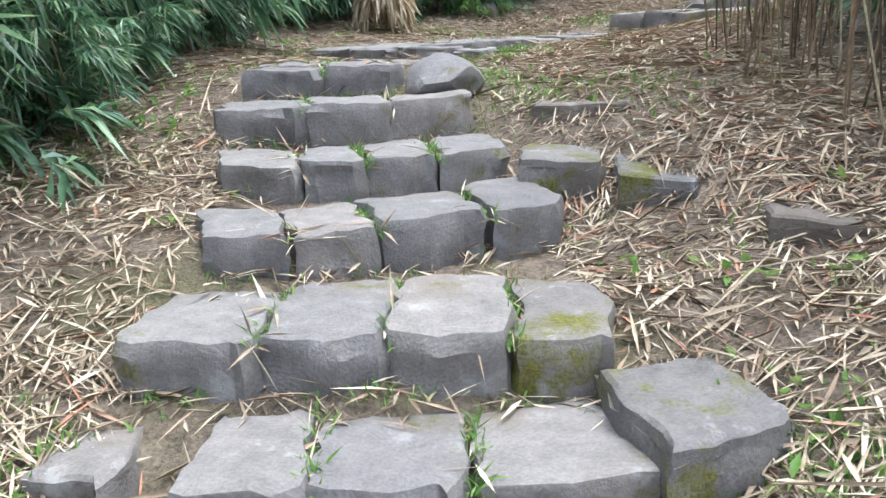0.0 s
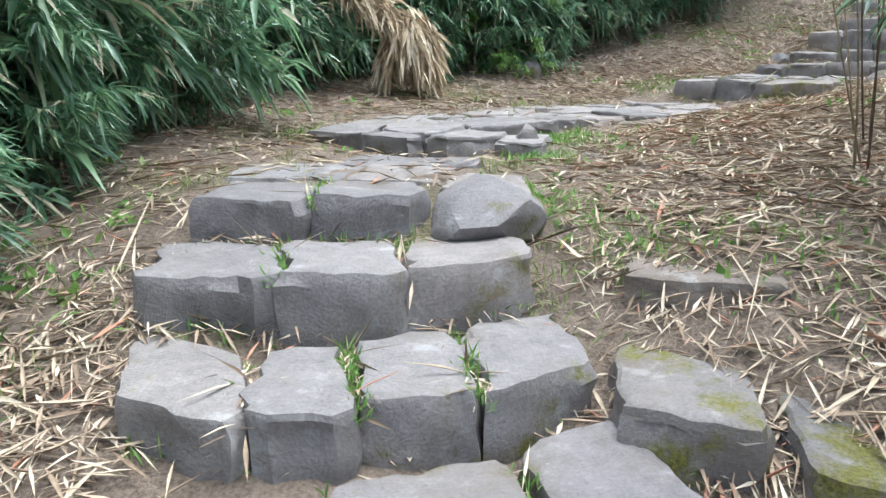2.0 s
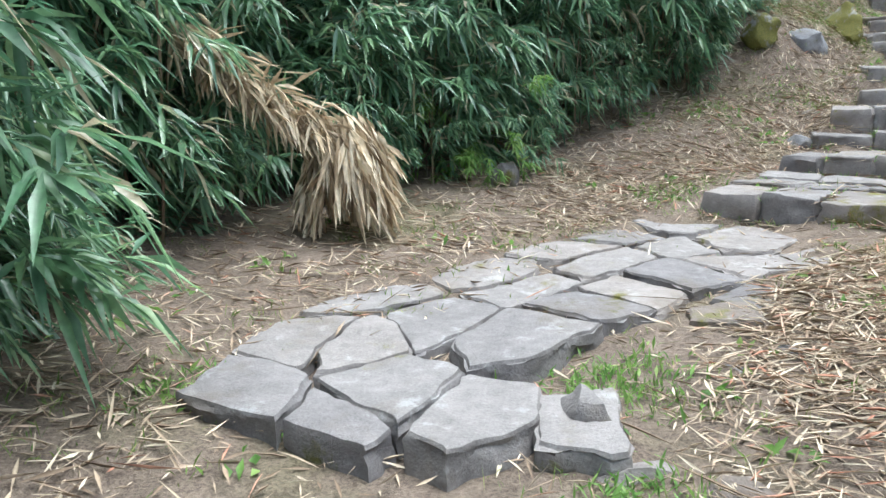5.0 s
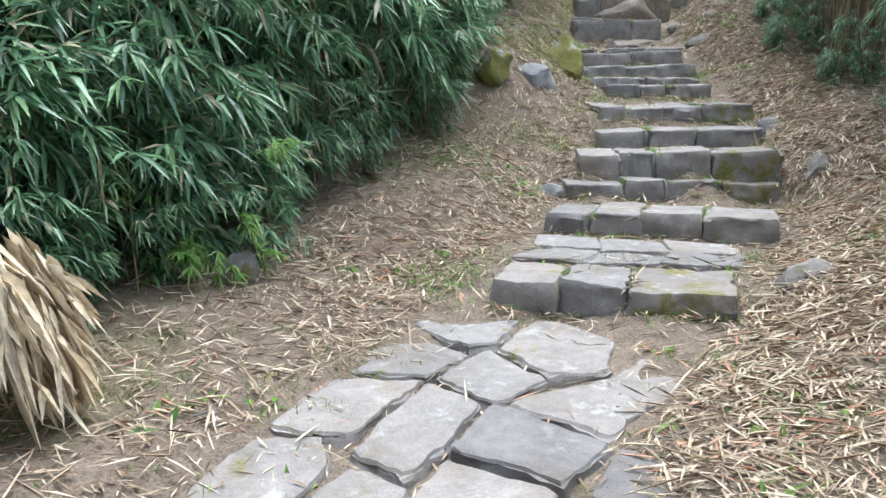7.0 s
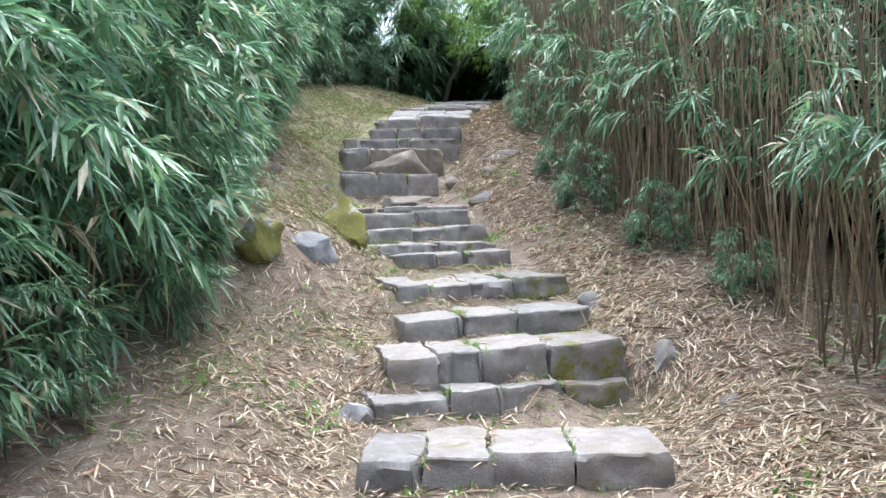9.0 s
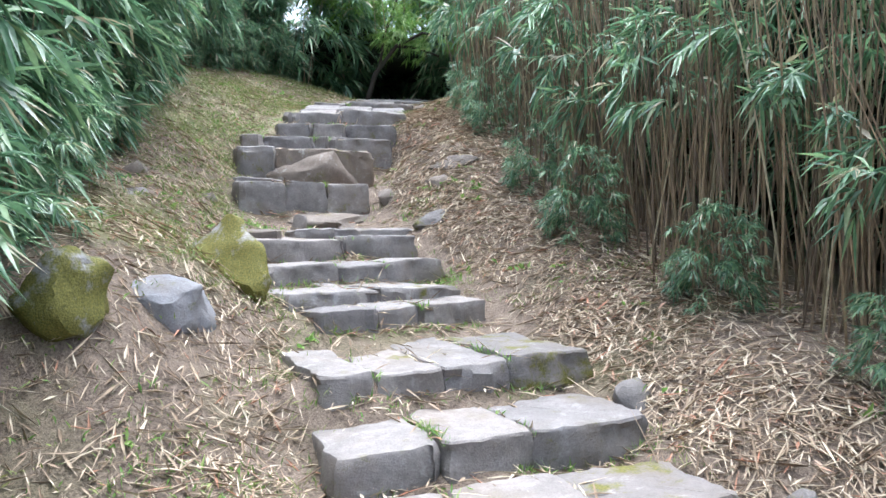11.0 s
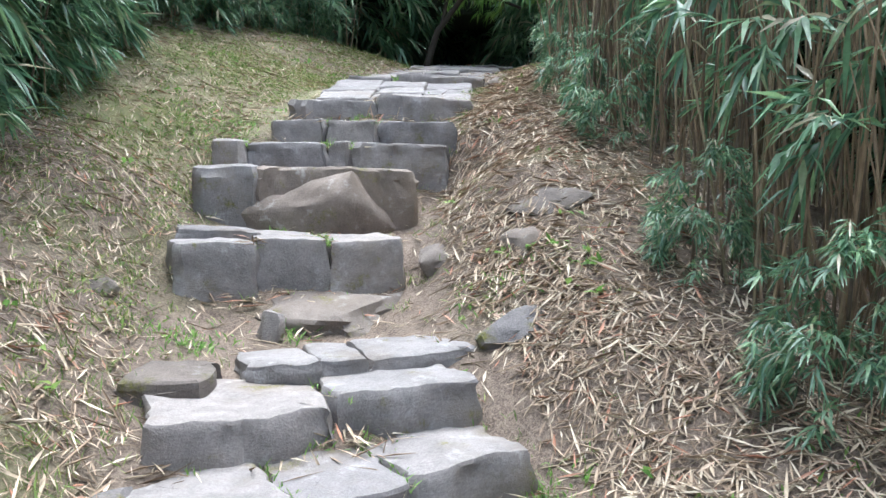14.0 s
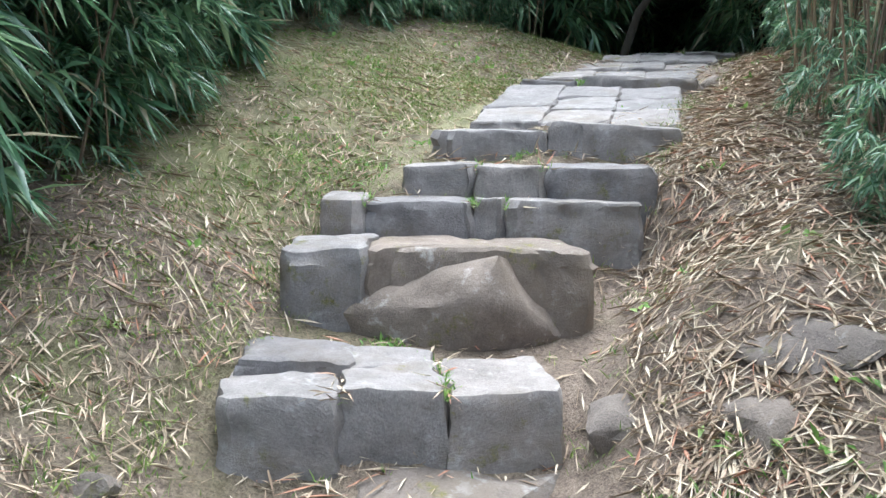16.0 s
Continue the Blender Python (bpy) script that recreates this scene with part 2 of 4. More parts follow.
def boulder(at, size, turn=0.0, rough=0.28, detail=3):
    """A rock: a ball cut by flat faces and roughened."""
    bm = bmesh.new()
    bmesh.ops.create_icosphere(bm, subdivisions=detail, radius=1.0)
    seed = random.uniform(0, 50)
    cuts = [(Vector((random.uniform(-1, 1), random.uniform(-1, 1), random.uniform(-0.6, 1))).normalized(), random.uniform(0.5, 0.8)) for _ in range(12)]
    for v in bm.verts:
        for nrm, d in cuts:
            over = v.co.dot(nrm) - d
            if over > 0:
                v.co -= nrm * over * 0.9
        v.co *= 1 + rough * 0.5 * noise.noise(v.co * 1.6 + Vector((seed, 0, 0))) + rough * 0.18 * noise.noise(v.co * 5 + Vector((0, seed, 0)))
    m = Matrix.Translation(at) @ Matrix.Rotation(radians(turn), 4, "Z") @ Matrix.Diagonal((size[0], size[1], size[2], 1))
    bmesh.ops.transform(bm, matrix=m, verts=bm.verts)
    for f in bm.faces:
        f.smooth = True
    for e in bm.edges:
        e.smooth = e.calc_face_angle(0) < 0.5
    return bm


# ---- the lie of the land ----
# each step: name, height of the riser, how far the tread runs back, and the front upper corners of its stones (x, y, z)
STEPS = [
    ("r0", 0.2, 0.37, [(-0.2, 1.13, 1.07), (0.11, 1.14, 1.08), (0.49, 1.14, 1.08), (0.88, 1.2, 1.08)]),
    ("a", 0.22, 0.44, [(-0.47, 1.56, 1.25), (-0.11, 1.56, 1.25), (0.24, 1.58, 1.25), (0.57, 1.58, 1.25), (0.86, 1.57, 1.25)]),
    ("b", 0.22, 0.42, [(-0.39, 1.99, 1.4), (-0.1, 2.02, 1.4), (0.17, 2.12, 1.4), (0.53, 2.30, 1.4), (0.81, 2.52, 1.39)]),
    ("c", 0.24, 0.42, [(-0.55, 2.66, 1.53), (-0.2, 2.55, 1.53), (0.04, 2.64, 1.53), (0.32, 2.74, 1.53), (0.6, 3.0, 1.53)]),
    ("d", 0.22, 0.42, [(-0.69, 3.07, 1.69), (-0.28, 3.08, 1.69), (0.09, 3.14, 1.69), (0.42, 3.34, 1.69)]),
    ("e", 0.22, 0.42, [(-0.69, 3.5, 1.82), (-0.3, 3.54, 1.83), (0.06, 3.57, 1.83)]),
    ("g", 0.26, 0.5, [(1.78, 8.54, 2.07), (2.08, 8.28, 2.07), (2.35, 8.02, 2.07), (2.82, 7.68, 2.07)]),
    ("h", 0.2, 0.62, [(2.84, 9.78, 2.17), (3.1, 9.55, 2.18), (3.36, 9.31, 2.2), (3.69, 9.0, 2.2), (4.07, 8.64, 2.17)]),
    ("i", 0.24, 0.5, [(3.35, 10.31, 2.31), (3.82, 10.14, 2.33), (4.18, 10.01, 2.33), (4.62, 9.85, 2.3), (5.1, 9.67, 2.28)]),
    ("j", 0.26, 0.55, [(3.6, 10.5, 2.53), (3.91, 10.35, 2.55), (4.21, 10.2, 2.55), (4.64, 10.0, 2.55), (5.15, 9.75, 2.54)]),
    ("k", 0.26, 0.6, [(4.1, 10.96, 2.66), (4.55, 10.76, 2.72), (4.95, 10.59, 2.7), (5.54, 10.33, 2.7)]),
    ("l", 0.28, 0.85, [(4.4, 11.42, 2.95), (4.69, 11.32, 2.9), (5.03, 11.21, 2.9), (5.42, 11.08, 2.93), (5.93, 10.91, 2.91)]),
    ("p", 0.3, 0.4, [(4.96, 12.08, 3.14), (5.36, 12.03, 3.12), (5.74, 11.99, 3.11), (6.31, 11.93, 3.11)]),
    ("q", 0.12, 0.6, [(4.95, 12.39, 3.22), (5.45, 12.34, 3.2), (5.65, 12.32, 3.2), (6.34, 12.24, 3.19)]),
    ("r", 0.24, 0.55, [(5.22, 13.01, 3.37), (5.76, 12.9, 3.34), (6.16, 12.82, 3.35), (6.7, 12.71, 3.35)]),
    ("s", 0.24, 0.5, [(5.5, 13.46, 3.52), (6.17, 13.26, 3.53), (6.78, 13.08, 3.55)]),
    ("w", 0.3, 0.45, [(6.14, 14.73, 4.05), (6.54, 14.57, 4.05), (6.92, 14.42, 4.05), (7.32, 14.27, 4.04)]),
    ("u", 0.26, 0.5, [(6.94, 15.9, 4.66), (7.15, 15.8, 4.65), (7.66, 15.53, 4.65), (7.82, 15.45, 4.65), (8.47, 15.1, 4.65)]),
    ("x", 0.24, 0.5, [(7.42, 15.92, 4.83), (7.77, 15.7, 4.83), (8.09, 15.5, 4.83), (8.61, 15.17, 4.83)]),
    ("y", 0.28, 0.55, [(7.8, 16.3, 5.02), (8.41, 15.91, 5.05), (9.08, 15.5, 5.08)]),
    ("z", 0.18, 0.6, [(9.42, 17.76, 5.48), (9.86, 17.48, 5.5), (10.74, 16.93, 5.53)]),
    ("crest", 0.16, 0.7, [(11.9, 19.09, 6.0), (12.36, 18.8, 6.02), (12.86, 18.49, 6.03)]),
]
CONTROL = []
for key, rise, run, front in STEPS:
    f, t = np.array(front[0]), np.array(front[-1])
    d = (t - f)[:2] / np.linalg.norm((t - f)[:2])
    back = np.array([-d[1], d[0]])
    for p in (f, (f + t) / 2, t):
        CONTROL.append((*(p[:2] + back * 0.02), p[2] - {"w": 0.3, "u": 0.36}.get(key, min(rise, 0.17)) + 0.03))
        CONTROL.append((*(p[:2] + back * run * 0.7), p[2] - 0.045))
# flat stretch between the flights, and the banks beside the stairs
CONTROL += [(-0.7, 4.6, 1.8), (0.4, 4.5, 1.78), (0.0, 5.0, 1.76), (-0.6, 5.9, 1.8), (0.2, 6.4, 1.82), (0.8, 7.2, 1.82), (1.8, 7.6, 1.83), (2.0, 8.2, 1.84)]
CONTROL += [(-0.8, 6.3, 1.86), (-1.3, 6.7, 1.95), (0.0, 7.5, 1.9), (0.46, 9.1, 2.08), (1.42, 9.12, 2.0), (-0.8, 8.3, 2.05), (1.0, 10.4, 2.35), (2.3, 9.7, 2.12), (2.0, 11.2, 2.6)]
CONTROL += [(3.0, 10.7, 2.42), (3.2, 11.7, 2.75), (4.1, 11.95, 2.95), (3.7, 12.1, 3.3), (4.6, 12.7, 3.42), (3.7, 13.4, 3.75), (5.0, 13.9, 3.75), (5.6, 14.7, 4.0), (5.0, 15.2, 4.3), (6.1, 15.6, 4.5), (6.5, 16.6, 4.9), (5.4, 16.6, 4.95), (7.6, 17.4, 5.4), (9.2, 18.8, 5.85), (10.6, 19.6, 6.15)]
CONTROL += [(-1.0, 1.2, 1.15), (-1.1, 2.4, 1.42), (-1.3, 3.6, 1.68), (-1.3, 5.0, 1.85), (-2.2, 3.0, 1.6), (-2.4, 6.5, 2.1), (-2.0, 0.5, 1.15)]
CONTROL += [(1.2, 1.2, 1.1), (1.3, 2.0, 1.3), (1.1, 2.7, 1.45), (0.9, 3.4, 1.64), (0.85, 4.1, 1.74), (1.6, 3.2, 1.66), (2.2, 2.4, 1.55), (2.0, 4.6, 1.82), (1.2, 5.6, 1.82), (1.7, 6.3, 1.86), (2.6, 6.9, 1.98), (3.3, 7.4, 2.1), (4.4, 7.6, 2.25)]
CONTROL += [(4.8, 8.5, 2.3), (5.6, 9.2, 2.5), (6.1, 10.1, 2.85), (6.6, 10.9, 3.1), (7.0, 11.8, 3.35), (7.2, 12.7, 3.6), (7.5, 13.6, 3.9), (8.0, 14.4, 4.35), (8.9, 14.8, 4.75), (9.7, 15.5, 5.1), (11.2, 16.6, 5.6), (13.2, 18.0, 6.05), (7.6, 10.6, 3.2), (8.6, 12.4, 3.8), (6.2, 8.0, 2.5), (10.4, 14.4, 5.0)]
CONTROL += [(0.3, -0.6, 0.75), (0.3, 0.5, 0.9), (-1.2, -0.6, 0.8), (1.6, -0.5, 0.85), (0.3, -2.5, 0.4), (13.5, 20.2, 5.9), (15.0, 22.0, 5.6), (17.0, 24.0, 5.3), (12.0, 21.5, 6.2), (16.0, 20.0, 6.1)]
CONTROL += [(6.75, 15.15, 4.02), (7.05, 15.04, 4.02), (7.35, 14.92, 4.0), (7.7, 14.76, 4.0), (7.95, 14.6, 4.08), (6.55, 15.2, 4.05), (8.15, 14.75, 4.2)]
CP = np.array(CONTROL)


def kernel(d2):
    return 0.5 * d2 * np.log(d2 + 1e-9)


def solve_land():
    n = len(CP)
    d2 = ((CP[:, None, :2] - CP[None, :, :2]) ** 2).sum(-1)
    a = np.zeros((n + 3, n + 3))
    a[:n, :n] = kernel(d2) + np.eye(n) * 0.008
    a[:n, n], a[:n, n + 1:] = 1, CP[:, :2]
    a[n, :n], a[n + 1:, :n] = 1, CP[:, :2].T
    return np.linalg.solve(a, np.concatenate([CP[:, 2], np.zeros(3)]))


LAND = solve_land()


def land(xy):
    """Height of the ground at points (n, 2)."""
    q = np.clip(np.asarray(xy, float), (-3.5, -3.0), (17.5, 24.5))
    out = np.zeros(len(q))
    for k in range(0, len(q), 20000):
        b = q[k:k + 20000]
        d2 = ((b[:, None] - CP[None, :, :2]) ** 2).sum(-1)
        out[k:k + 20000] = kernel(d2) @ LAND[:len(CP)] + LAND[len(CP)] + b @ LAND[len(CP) + 1:]
    return out


def ground_at(x, y):
    return float(land([(x, y)])[0])


def relief(xy):
    """Small unevenness of the trodden earth."""
    return np.array([0.022 * noise.noise((x * 3.1, y * 3.1, 0)) + 0.014 * noise.noise((x * 9, y * 9, 4)) for x, y in xy])


def build_ground():
    near_x, near_y = np.arange(-3.6, 17.6, 0.075), np.arange(-2.6, 24.6, 0.075)
    far = np.array([0.6, 1.5, 3, 6, 12, 25, 60, 200, 900])
    xs = np.concatenate([near_x[0] - far[::-1], near_x, near_x[-1] + far])
    ys = np.concatenate([near_y[0] - far[::-1], near_y, near_y[-1] + far])
    X, Y = np.meshgrid(xs, ys)
    xy = np.stack([X.ravel(), Y.ravel()], 1)
    z = land(xy)
    z += relief(xy)
    nx, ny = len(xs), len(ys)
    i = (np.arange(ny - 1)[:, None] * nx + np.arange(nx - 1)[None]).ravel()
    faces = np.concatenate([np.stack([i, i + 1, i + nx + 1], 1), np.stack([i, i + nx + 1, i + nx], 1)])
    me = array_mesh("ground", np.column_stack([xy, z]), faces, SOIL)
    me.polygons.foreach_set("use_smooth", np.ones(len(faces), bool))
    tagged(new("ground", me), "brown trodden earth hillside strewn with dry bamboo litter", "ground", kind="structure")


build_ground()


# ---- stairs ----
def build_steps():
    for key, rise, run, front in STEPS:
        f, t = np.array(front[0]), np.array(front[-1])
        d = (t - f)[:2] / np.linalg.norm((t - f)[:2])
        back = np.array([-d[1], d[0]])
        step = thing("stone_step", tuple(((f + t) / 2) - (0, 0, rise)), "grey rough-hewn basalt step of separate blocks in the earth", "step", "steps of the hillside stairway")
        for k, (p, q) in enumerate(zip(front, front[1:])):
            p, q = np.array(p), np.array(q)
            push = back * random.uniform(-0.02, 0.025)
            gap = (q - p)[:2] / np.linalg.norm((q - p)[:2]) * random.uniform(0.004, 0.014)
            deep = run * random.uniform(0.92, 1.06)
            c = [tuple(p[:2] + gap + push), tuple(q[:2] - gap + push), tuple(q[:2] - gap * 1.6 + back * deep), tuple(p[:2] + gap * 1.6 + back * deep)]
            mat = MOSSY if (key in "gijl" and k == len(front) - 2) or (key == "a" and k == 3) else STONE
            part("slab", slab(c, (p[2] + q[2]) / 2 + random.uniform(-0.008, 0.008), rise + 0.1), mat, step)


build_steps()


# ---- flagged path between the flights ----
PATH_FLAGS = thing("flagstone_path", (0.4, 6.6, 1.8), "irregular grey flagstones laid in trodden earth", "path", kind="structure")


def flag(*corners, z=1.868, mat=STONE, height=0.12, climb=(0, 0)):
    """One flagstone; corners shrink a little to leave the joint."""
    cx, cy = sum(c[0] for c in corners) / len(corners), sum(c[1] for c in corners) / len(corners)
    c = [(cx + (x - cx) * 1.01, cy + (y - cy) * 1.01) for x, y in corners]
    area = sum(a[0] * b[1] - b[0] * a[1] for a, b in zip(c, c[1:] + c[:1]))
    part("flagstone", slab(c if area > 0 else c[::-1], z + random.uniform(-0.012, 0.012), height, 0.013, 0.03, 0.012, climb), mat, PATH_FLAGS)


flag((-0.88, 5.58), (-0.78, 5.9), (-0.46, 5.74), (-0.49, 5.34), z=1.88, height=0.22)
flag((-0.42, 5.67), (-0.14, 5.88), (0.06, 5.72), (-0.12, 5.3), z=1.872)
flag((-0.48, 5.34), (-0.43, 5.62), (-0.14, 5.3), (-0.2, 5.16), z=1.87, height=0.22)
flag((-0.1, 5.25), (0.08, 5.7), (0.3, 5.6), (0.27, 5.32), (0.02, 5.1), z=1.87, height=0.2)
flag((-0.78, 5.96), (-0.68, 6.34), (-0.36, 6.4), (-0.47, 6.0), (-0.5, 5.78))
flag((-0.46, 5.98), (-0.3, 6.4), (-0.2, 6.27), (-0.12, 5.93), (-0.43, 5.73))
flag((-0.26, 6.46), (0.04, 6.7), (0.24, 6.46), (0.02, 6.1), (-0.1, 5.95), (-0.2, 6.25))
flag((0.03, 6.04), (0.27, 6.4), (0.62, 6.17), (0.32, 5.82), (0.09, 5.74))
flag((-0.62, 6.43), (-0.42, 6.78), (-0.08, 6.93), (0.01, 6.73), (-0.3, 6.47), z=1.868)
flag((0.07, 6.73), (0.2, 6.8), (0.53, 7.1), (0.67, 6.86), (0.37, 6.53), (0.25, 6.47), z=1.862)
flag((0.35, 6.52), (0.62, 6.73), (0.89, 6.37), (0.63, 6.21))
flag((-0.09, 7.0), (0.26, 7.43), (0.5, 7.36), (0.5, 7.14), (0.17, 6.82), (0.04, 6.78))
flag((0.63, 6.77), (0.86, 7.0), (1.13, 6.67), (0.91, 6.38))
flag((0.33, 7.5), (0.7, 7.92), (1.07, 7.75), (0.6, 7.3))
flag((0.58, 7.2), (0.7, 7.33), (1.07, 7.7), (1.18, 7.4), (0.86, 7.06), (0.7, 6.95))
flag((0.9, 7.04), (1.22, 7.36), (1.46, 6.88), (1.15, 6.68))
flag((1.14, 7.76), (1.5, 7.98), (1.58, 7.53), (1.25, 7.4))
flag((0.77, 7.96), (1.2, 8.5), (1.4, 7.98), (1.1, 7.76), z=1.87)
flag((1.27, 8.5), (1.7, 8.64), (1.94, 8.4), (1.56, 8.03), (1.42, 8.02), z=1.88)
flag((1.57, 8.0), (1.98, 8.34), (2.16, 7.86), (1.84, 7.47), (1.61, 7.56), z=1.87)
flag((1.28, 7.33), (1.82, 7.42), (2.34, 7.66), (2.1, 7.22), (1.64, 7.0), (1.5, 6.92))
flag((1.2, 6.6), (1.48, 6.84), (1.62, 6.62), (1.36, 6.42), z=1.85, mat=MOSSY)
flag((-0.75, 3.95), (-0.3, 3.98), (-0.28, 4.4), (-0.8, 4.35), z=1.83)
flag((-0.28, 3.98), (0.08, 3.98), (0.12, 4.35), (-0.26, 4.42), z=1.83)
flag((0.1, 3.85), (0.42, 3.75), (0.4, 4.2), (0.13, 4.3), z=1.82)
flag((-0.5, 4.45), (0.1, 4.42), (0.2, 4.72), (-0.4, 4.8), z=1.82)
flag((0.26, 5.2), (0.3, 5.55), (0.55, 5.6), (0.5, 5.15), z=1.84)
# the broad landing above the first riser
for k in range(2):
    for m in range(3):
        a, b, c, d = [Vector((x, y)) for x, y in ((2.16, 8.92), (3.26, 8.12), (3.62, 8.62), (2.62, 9.45))]
        at = lambda u, v: tuple((a.lerp(b, u)).lerp(d.lerp(c, u), v))
        s = 0.06 * (k - 0.5)
        flag(at(m / 3 + s, k / 2), at((m + 1) / 3 + s, k / 2), at((m + 1) / 3 - s, (k + 1) / 2), at(m / 3 - s, (k + 1) / 2), z=2.075 + 0.008 * k)
# worn flags of the upper landings
for (x0, y0), (x1, y1), zz in (((8.25, 16.6), (9.4, 15.85), 5.13), ((8.6, 17.0), (9.75, 16.2), 5.25), ((8.95, 17.4), (10.1, 16.55), 5.36), ((9.85, 18.1), (11.1, 17.35), 5.6), ((10.5, 18.4), (11.6, 17.7), 5.74), ((11.1, 18.75), (12.1, 18.05), 5.88)):
    for m in range(3):
        p, q = Vector((x0, y0)).lerp(Vector((x1, y1)), m / 3), Vector((x0, y0)).lerp(Vector((x1, y1)), (m + 1) / 3)
        b = Vector((0.4, 0.42)) * random.uniform(0.9, 1.1)
        flag(tuple(p), tuple(q), tuple(q + b), tuple(p + b), z=zz + 0.02, mat=STONE, climb=(0.14, 0.15))


# ---- loose and bedded rocks ----
def rock(at, size, turn, label, mat=ROCK, sink=0.7, rough=0.4):
    x, y = at
    z = ground_at(x, y)
    ob = mesh_object("rock", boulder((0, 0, 0), size, turn, rough), mat)
    ob.location = (x, y, z + size[2] * (1 - 2 * sink) * 0.8 - 0.03)
    return tagged(ob, label, "rock")


def bedded(corners, z, label, mat=MOSSY, height=0.25):
    bm = slab(corners, z, height, 0.02, 0.06, 0.03)
    tagged(mesh_object("rock", bm, mat), label, "rock")


bedded([(0.89, 1.13), (1.18, 1.3), (1.08, 1.66), (0.77, 1.55)], 1.17, "mossy grey slab bedded in litter beside the steps")
bedded([(-0.56, 1.2), (-0.3, 1.14), (-0.36, 1.48), (-0.55, 1.5)], 1.07, "small grey stone bedded among grass beside the steps", STONE, 0.15)
bedded([(0.62, 2.75), (0.92, 2.66), (0.98, 3.0), (0.66, 3.2)], 1.5, "mossy flat stone sunk in the litter")
bedded([(0.98, 2.55), (1.25, 2.45), (1.3, 2.75), (1.0, 2.9)], 1.47, "half-buried mossy stone in dry leaves")
bedded([(0.7, 3.35), (1.15, 3.2), (1.2, 3.6), (0.75, 3.75)], 1.645, "flat brown stone sunk in the litter", ROCK, 0.15)
bedded([(1.35, 2.05), (1.62, 2.0), (1.66, 2.25), (1.38, 2.3)], 1.42, "half-buried brown stone in dry leaves", ROCK)
tagged(mesh_object("rock", boulder((0.24, 3.72, 1.74), (0.23, 0.27, 0.14), 20, 0.2), STONE), "pale rounded stone completing a step", "rock")
rock((0.42, 5.45), (0.13, 0.15, 0.14), 30, "upright angular grey stone beside the flagged path", STONE, 0.3)
rock((0.52, 5.18), (0.2, 0.15, 0.12), 10, "low grey stone in grass beside the path", STONE)
rock((0.98, 5.82), (0.2, 0.17, 0.12), 40, "mossy brown stone in earth beside the path", MOSSY)
rock((1.3, 6.0), (0.17, 0.13, 0.1), 80, "half-buried mossy stone in brown litter", MOSSY)
rock((1.75, 6.85), (0.2, 0.14, 0.1), 15, "mossy stone at the edge of the flags", MOSSY)
rock((0.75, 5.0), (0.14, 0.12, 0.12), 15, "dark stone among grass", ROCK)
bedded([(1.0, 6.25), (1.3, 6.2), (1.35, 6.5), (1.05, 6.5)], 1.86, "flat brown stone beside the flags", ROCK)
rock((0.46, 9.1), (0.13, 0.1, 0.16), 10, "upright mossy stone in bare earth", MOSSY, 0.25)
rock((0.2, 7.75), (0.22, 0.12, 0.08), 30, "flat mossy stone in earth", MOSSY)
rock((1.35, 9.2), (0.12, 0.12, 0.09), 60, "small brown stone in earth", ROCK)
rock((3.3, 10.5), (0.16, 0.2, 0.17), 60, "lichen-spotted stone beside the stairs", BLUE_LICHEN)
rock((3.7, 11.0), (0.17, 0.15, 0.13), 20, "dark stone beside the stairs", ROCK)
rock((5.42, 9.6), (0.2, 0.17, 0.14), 30, "rounded mossy stone at the end of a step", MOSSY)
rock((5.05, 8.85), (0.22, 0.16, 0.16), 10, "brown stone at the stair's edge", MOSSY)
rock((3.35, 7.75), (0.25, 0.2, 0.2), 10, "mossy stone supporting the landing's corner", MOSSY)
rock((3.75, 8.15), (0.16, 0.15, 0.2), 50, "brown stone at the landing's edge", ROCK)
rock((5.92, 10.6), (0.24, 0.18, 0.14), 10, "rounded mossy stone in litter", MOSSY)
tagged(mesh_object("boulder", boulder((3.55, 12.12, 3.3), (0.24, 0.2, 0.24), -25, 0.4, 4), LICHEN), "rounded boulder thick with yellow moss", "boulder")
tagged(mesh_object("boulder", boulder((4.08, 12.28, 3.22), (0.36, 0.22, 0.23), -22, 0.4, 4), BLUE_LICHEN), "angular grey boulder with pale blue-green lichen", "boulder")
tagged(mesh_object("boulder", boulder((4.72, 12.76, 3.34), (0.24, 0.4, 0.34), 20, 0.4, 4), LICHEN), "moss-covered boulder in the bank beside the stairs", "boulder")
# the great boulder that makes one step, and the rough rock below the block step
def great_boulder():
    bm = boulder((7.46, 15.16, 4.1), (0.62, 0.36, 0.4), -24, 0.3, 4)
    base = bpy.data.meshes.new("block")
    block = slab([(6.95, 15.32), (7.92, 14.88), (8.1, 15.3), (7.2, 15.75)], 4.46, 0.6, 0.03, 0.02, 0.05)
    block.to_mesh(base)
    block.free()
    bm.from_mesh(base)
    tagged(mesh_object("boulder", bm, ROCK), "great brown weathered boulder serving as a step", "boulder")


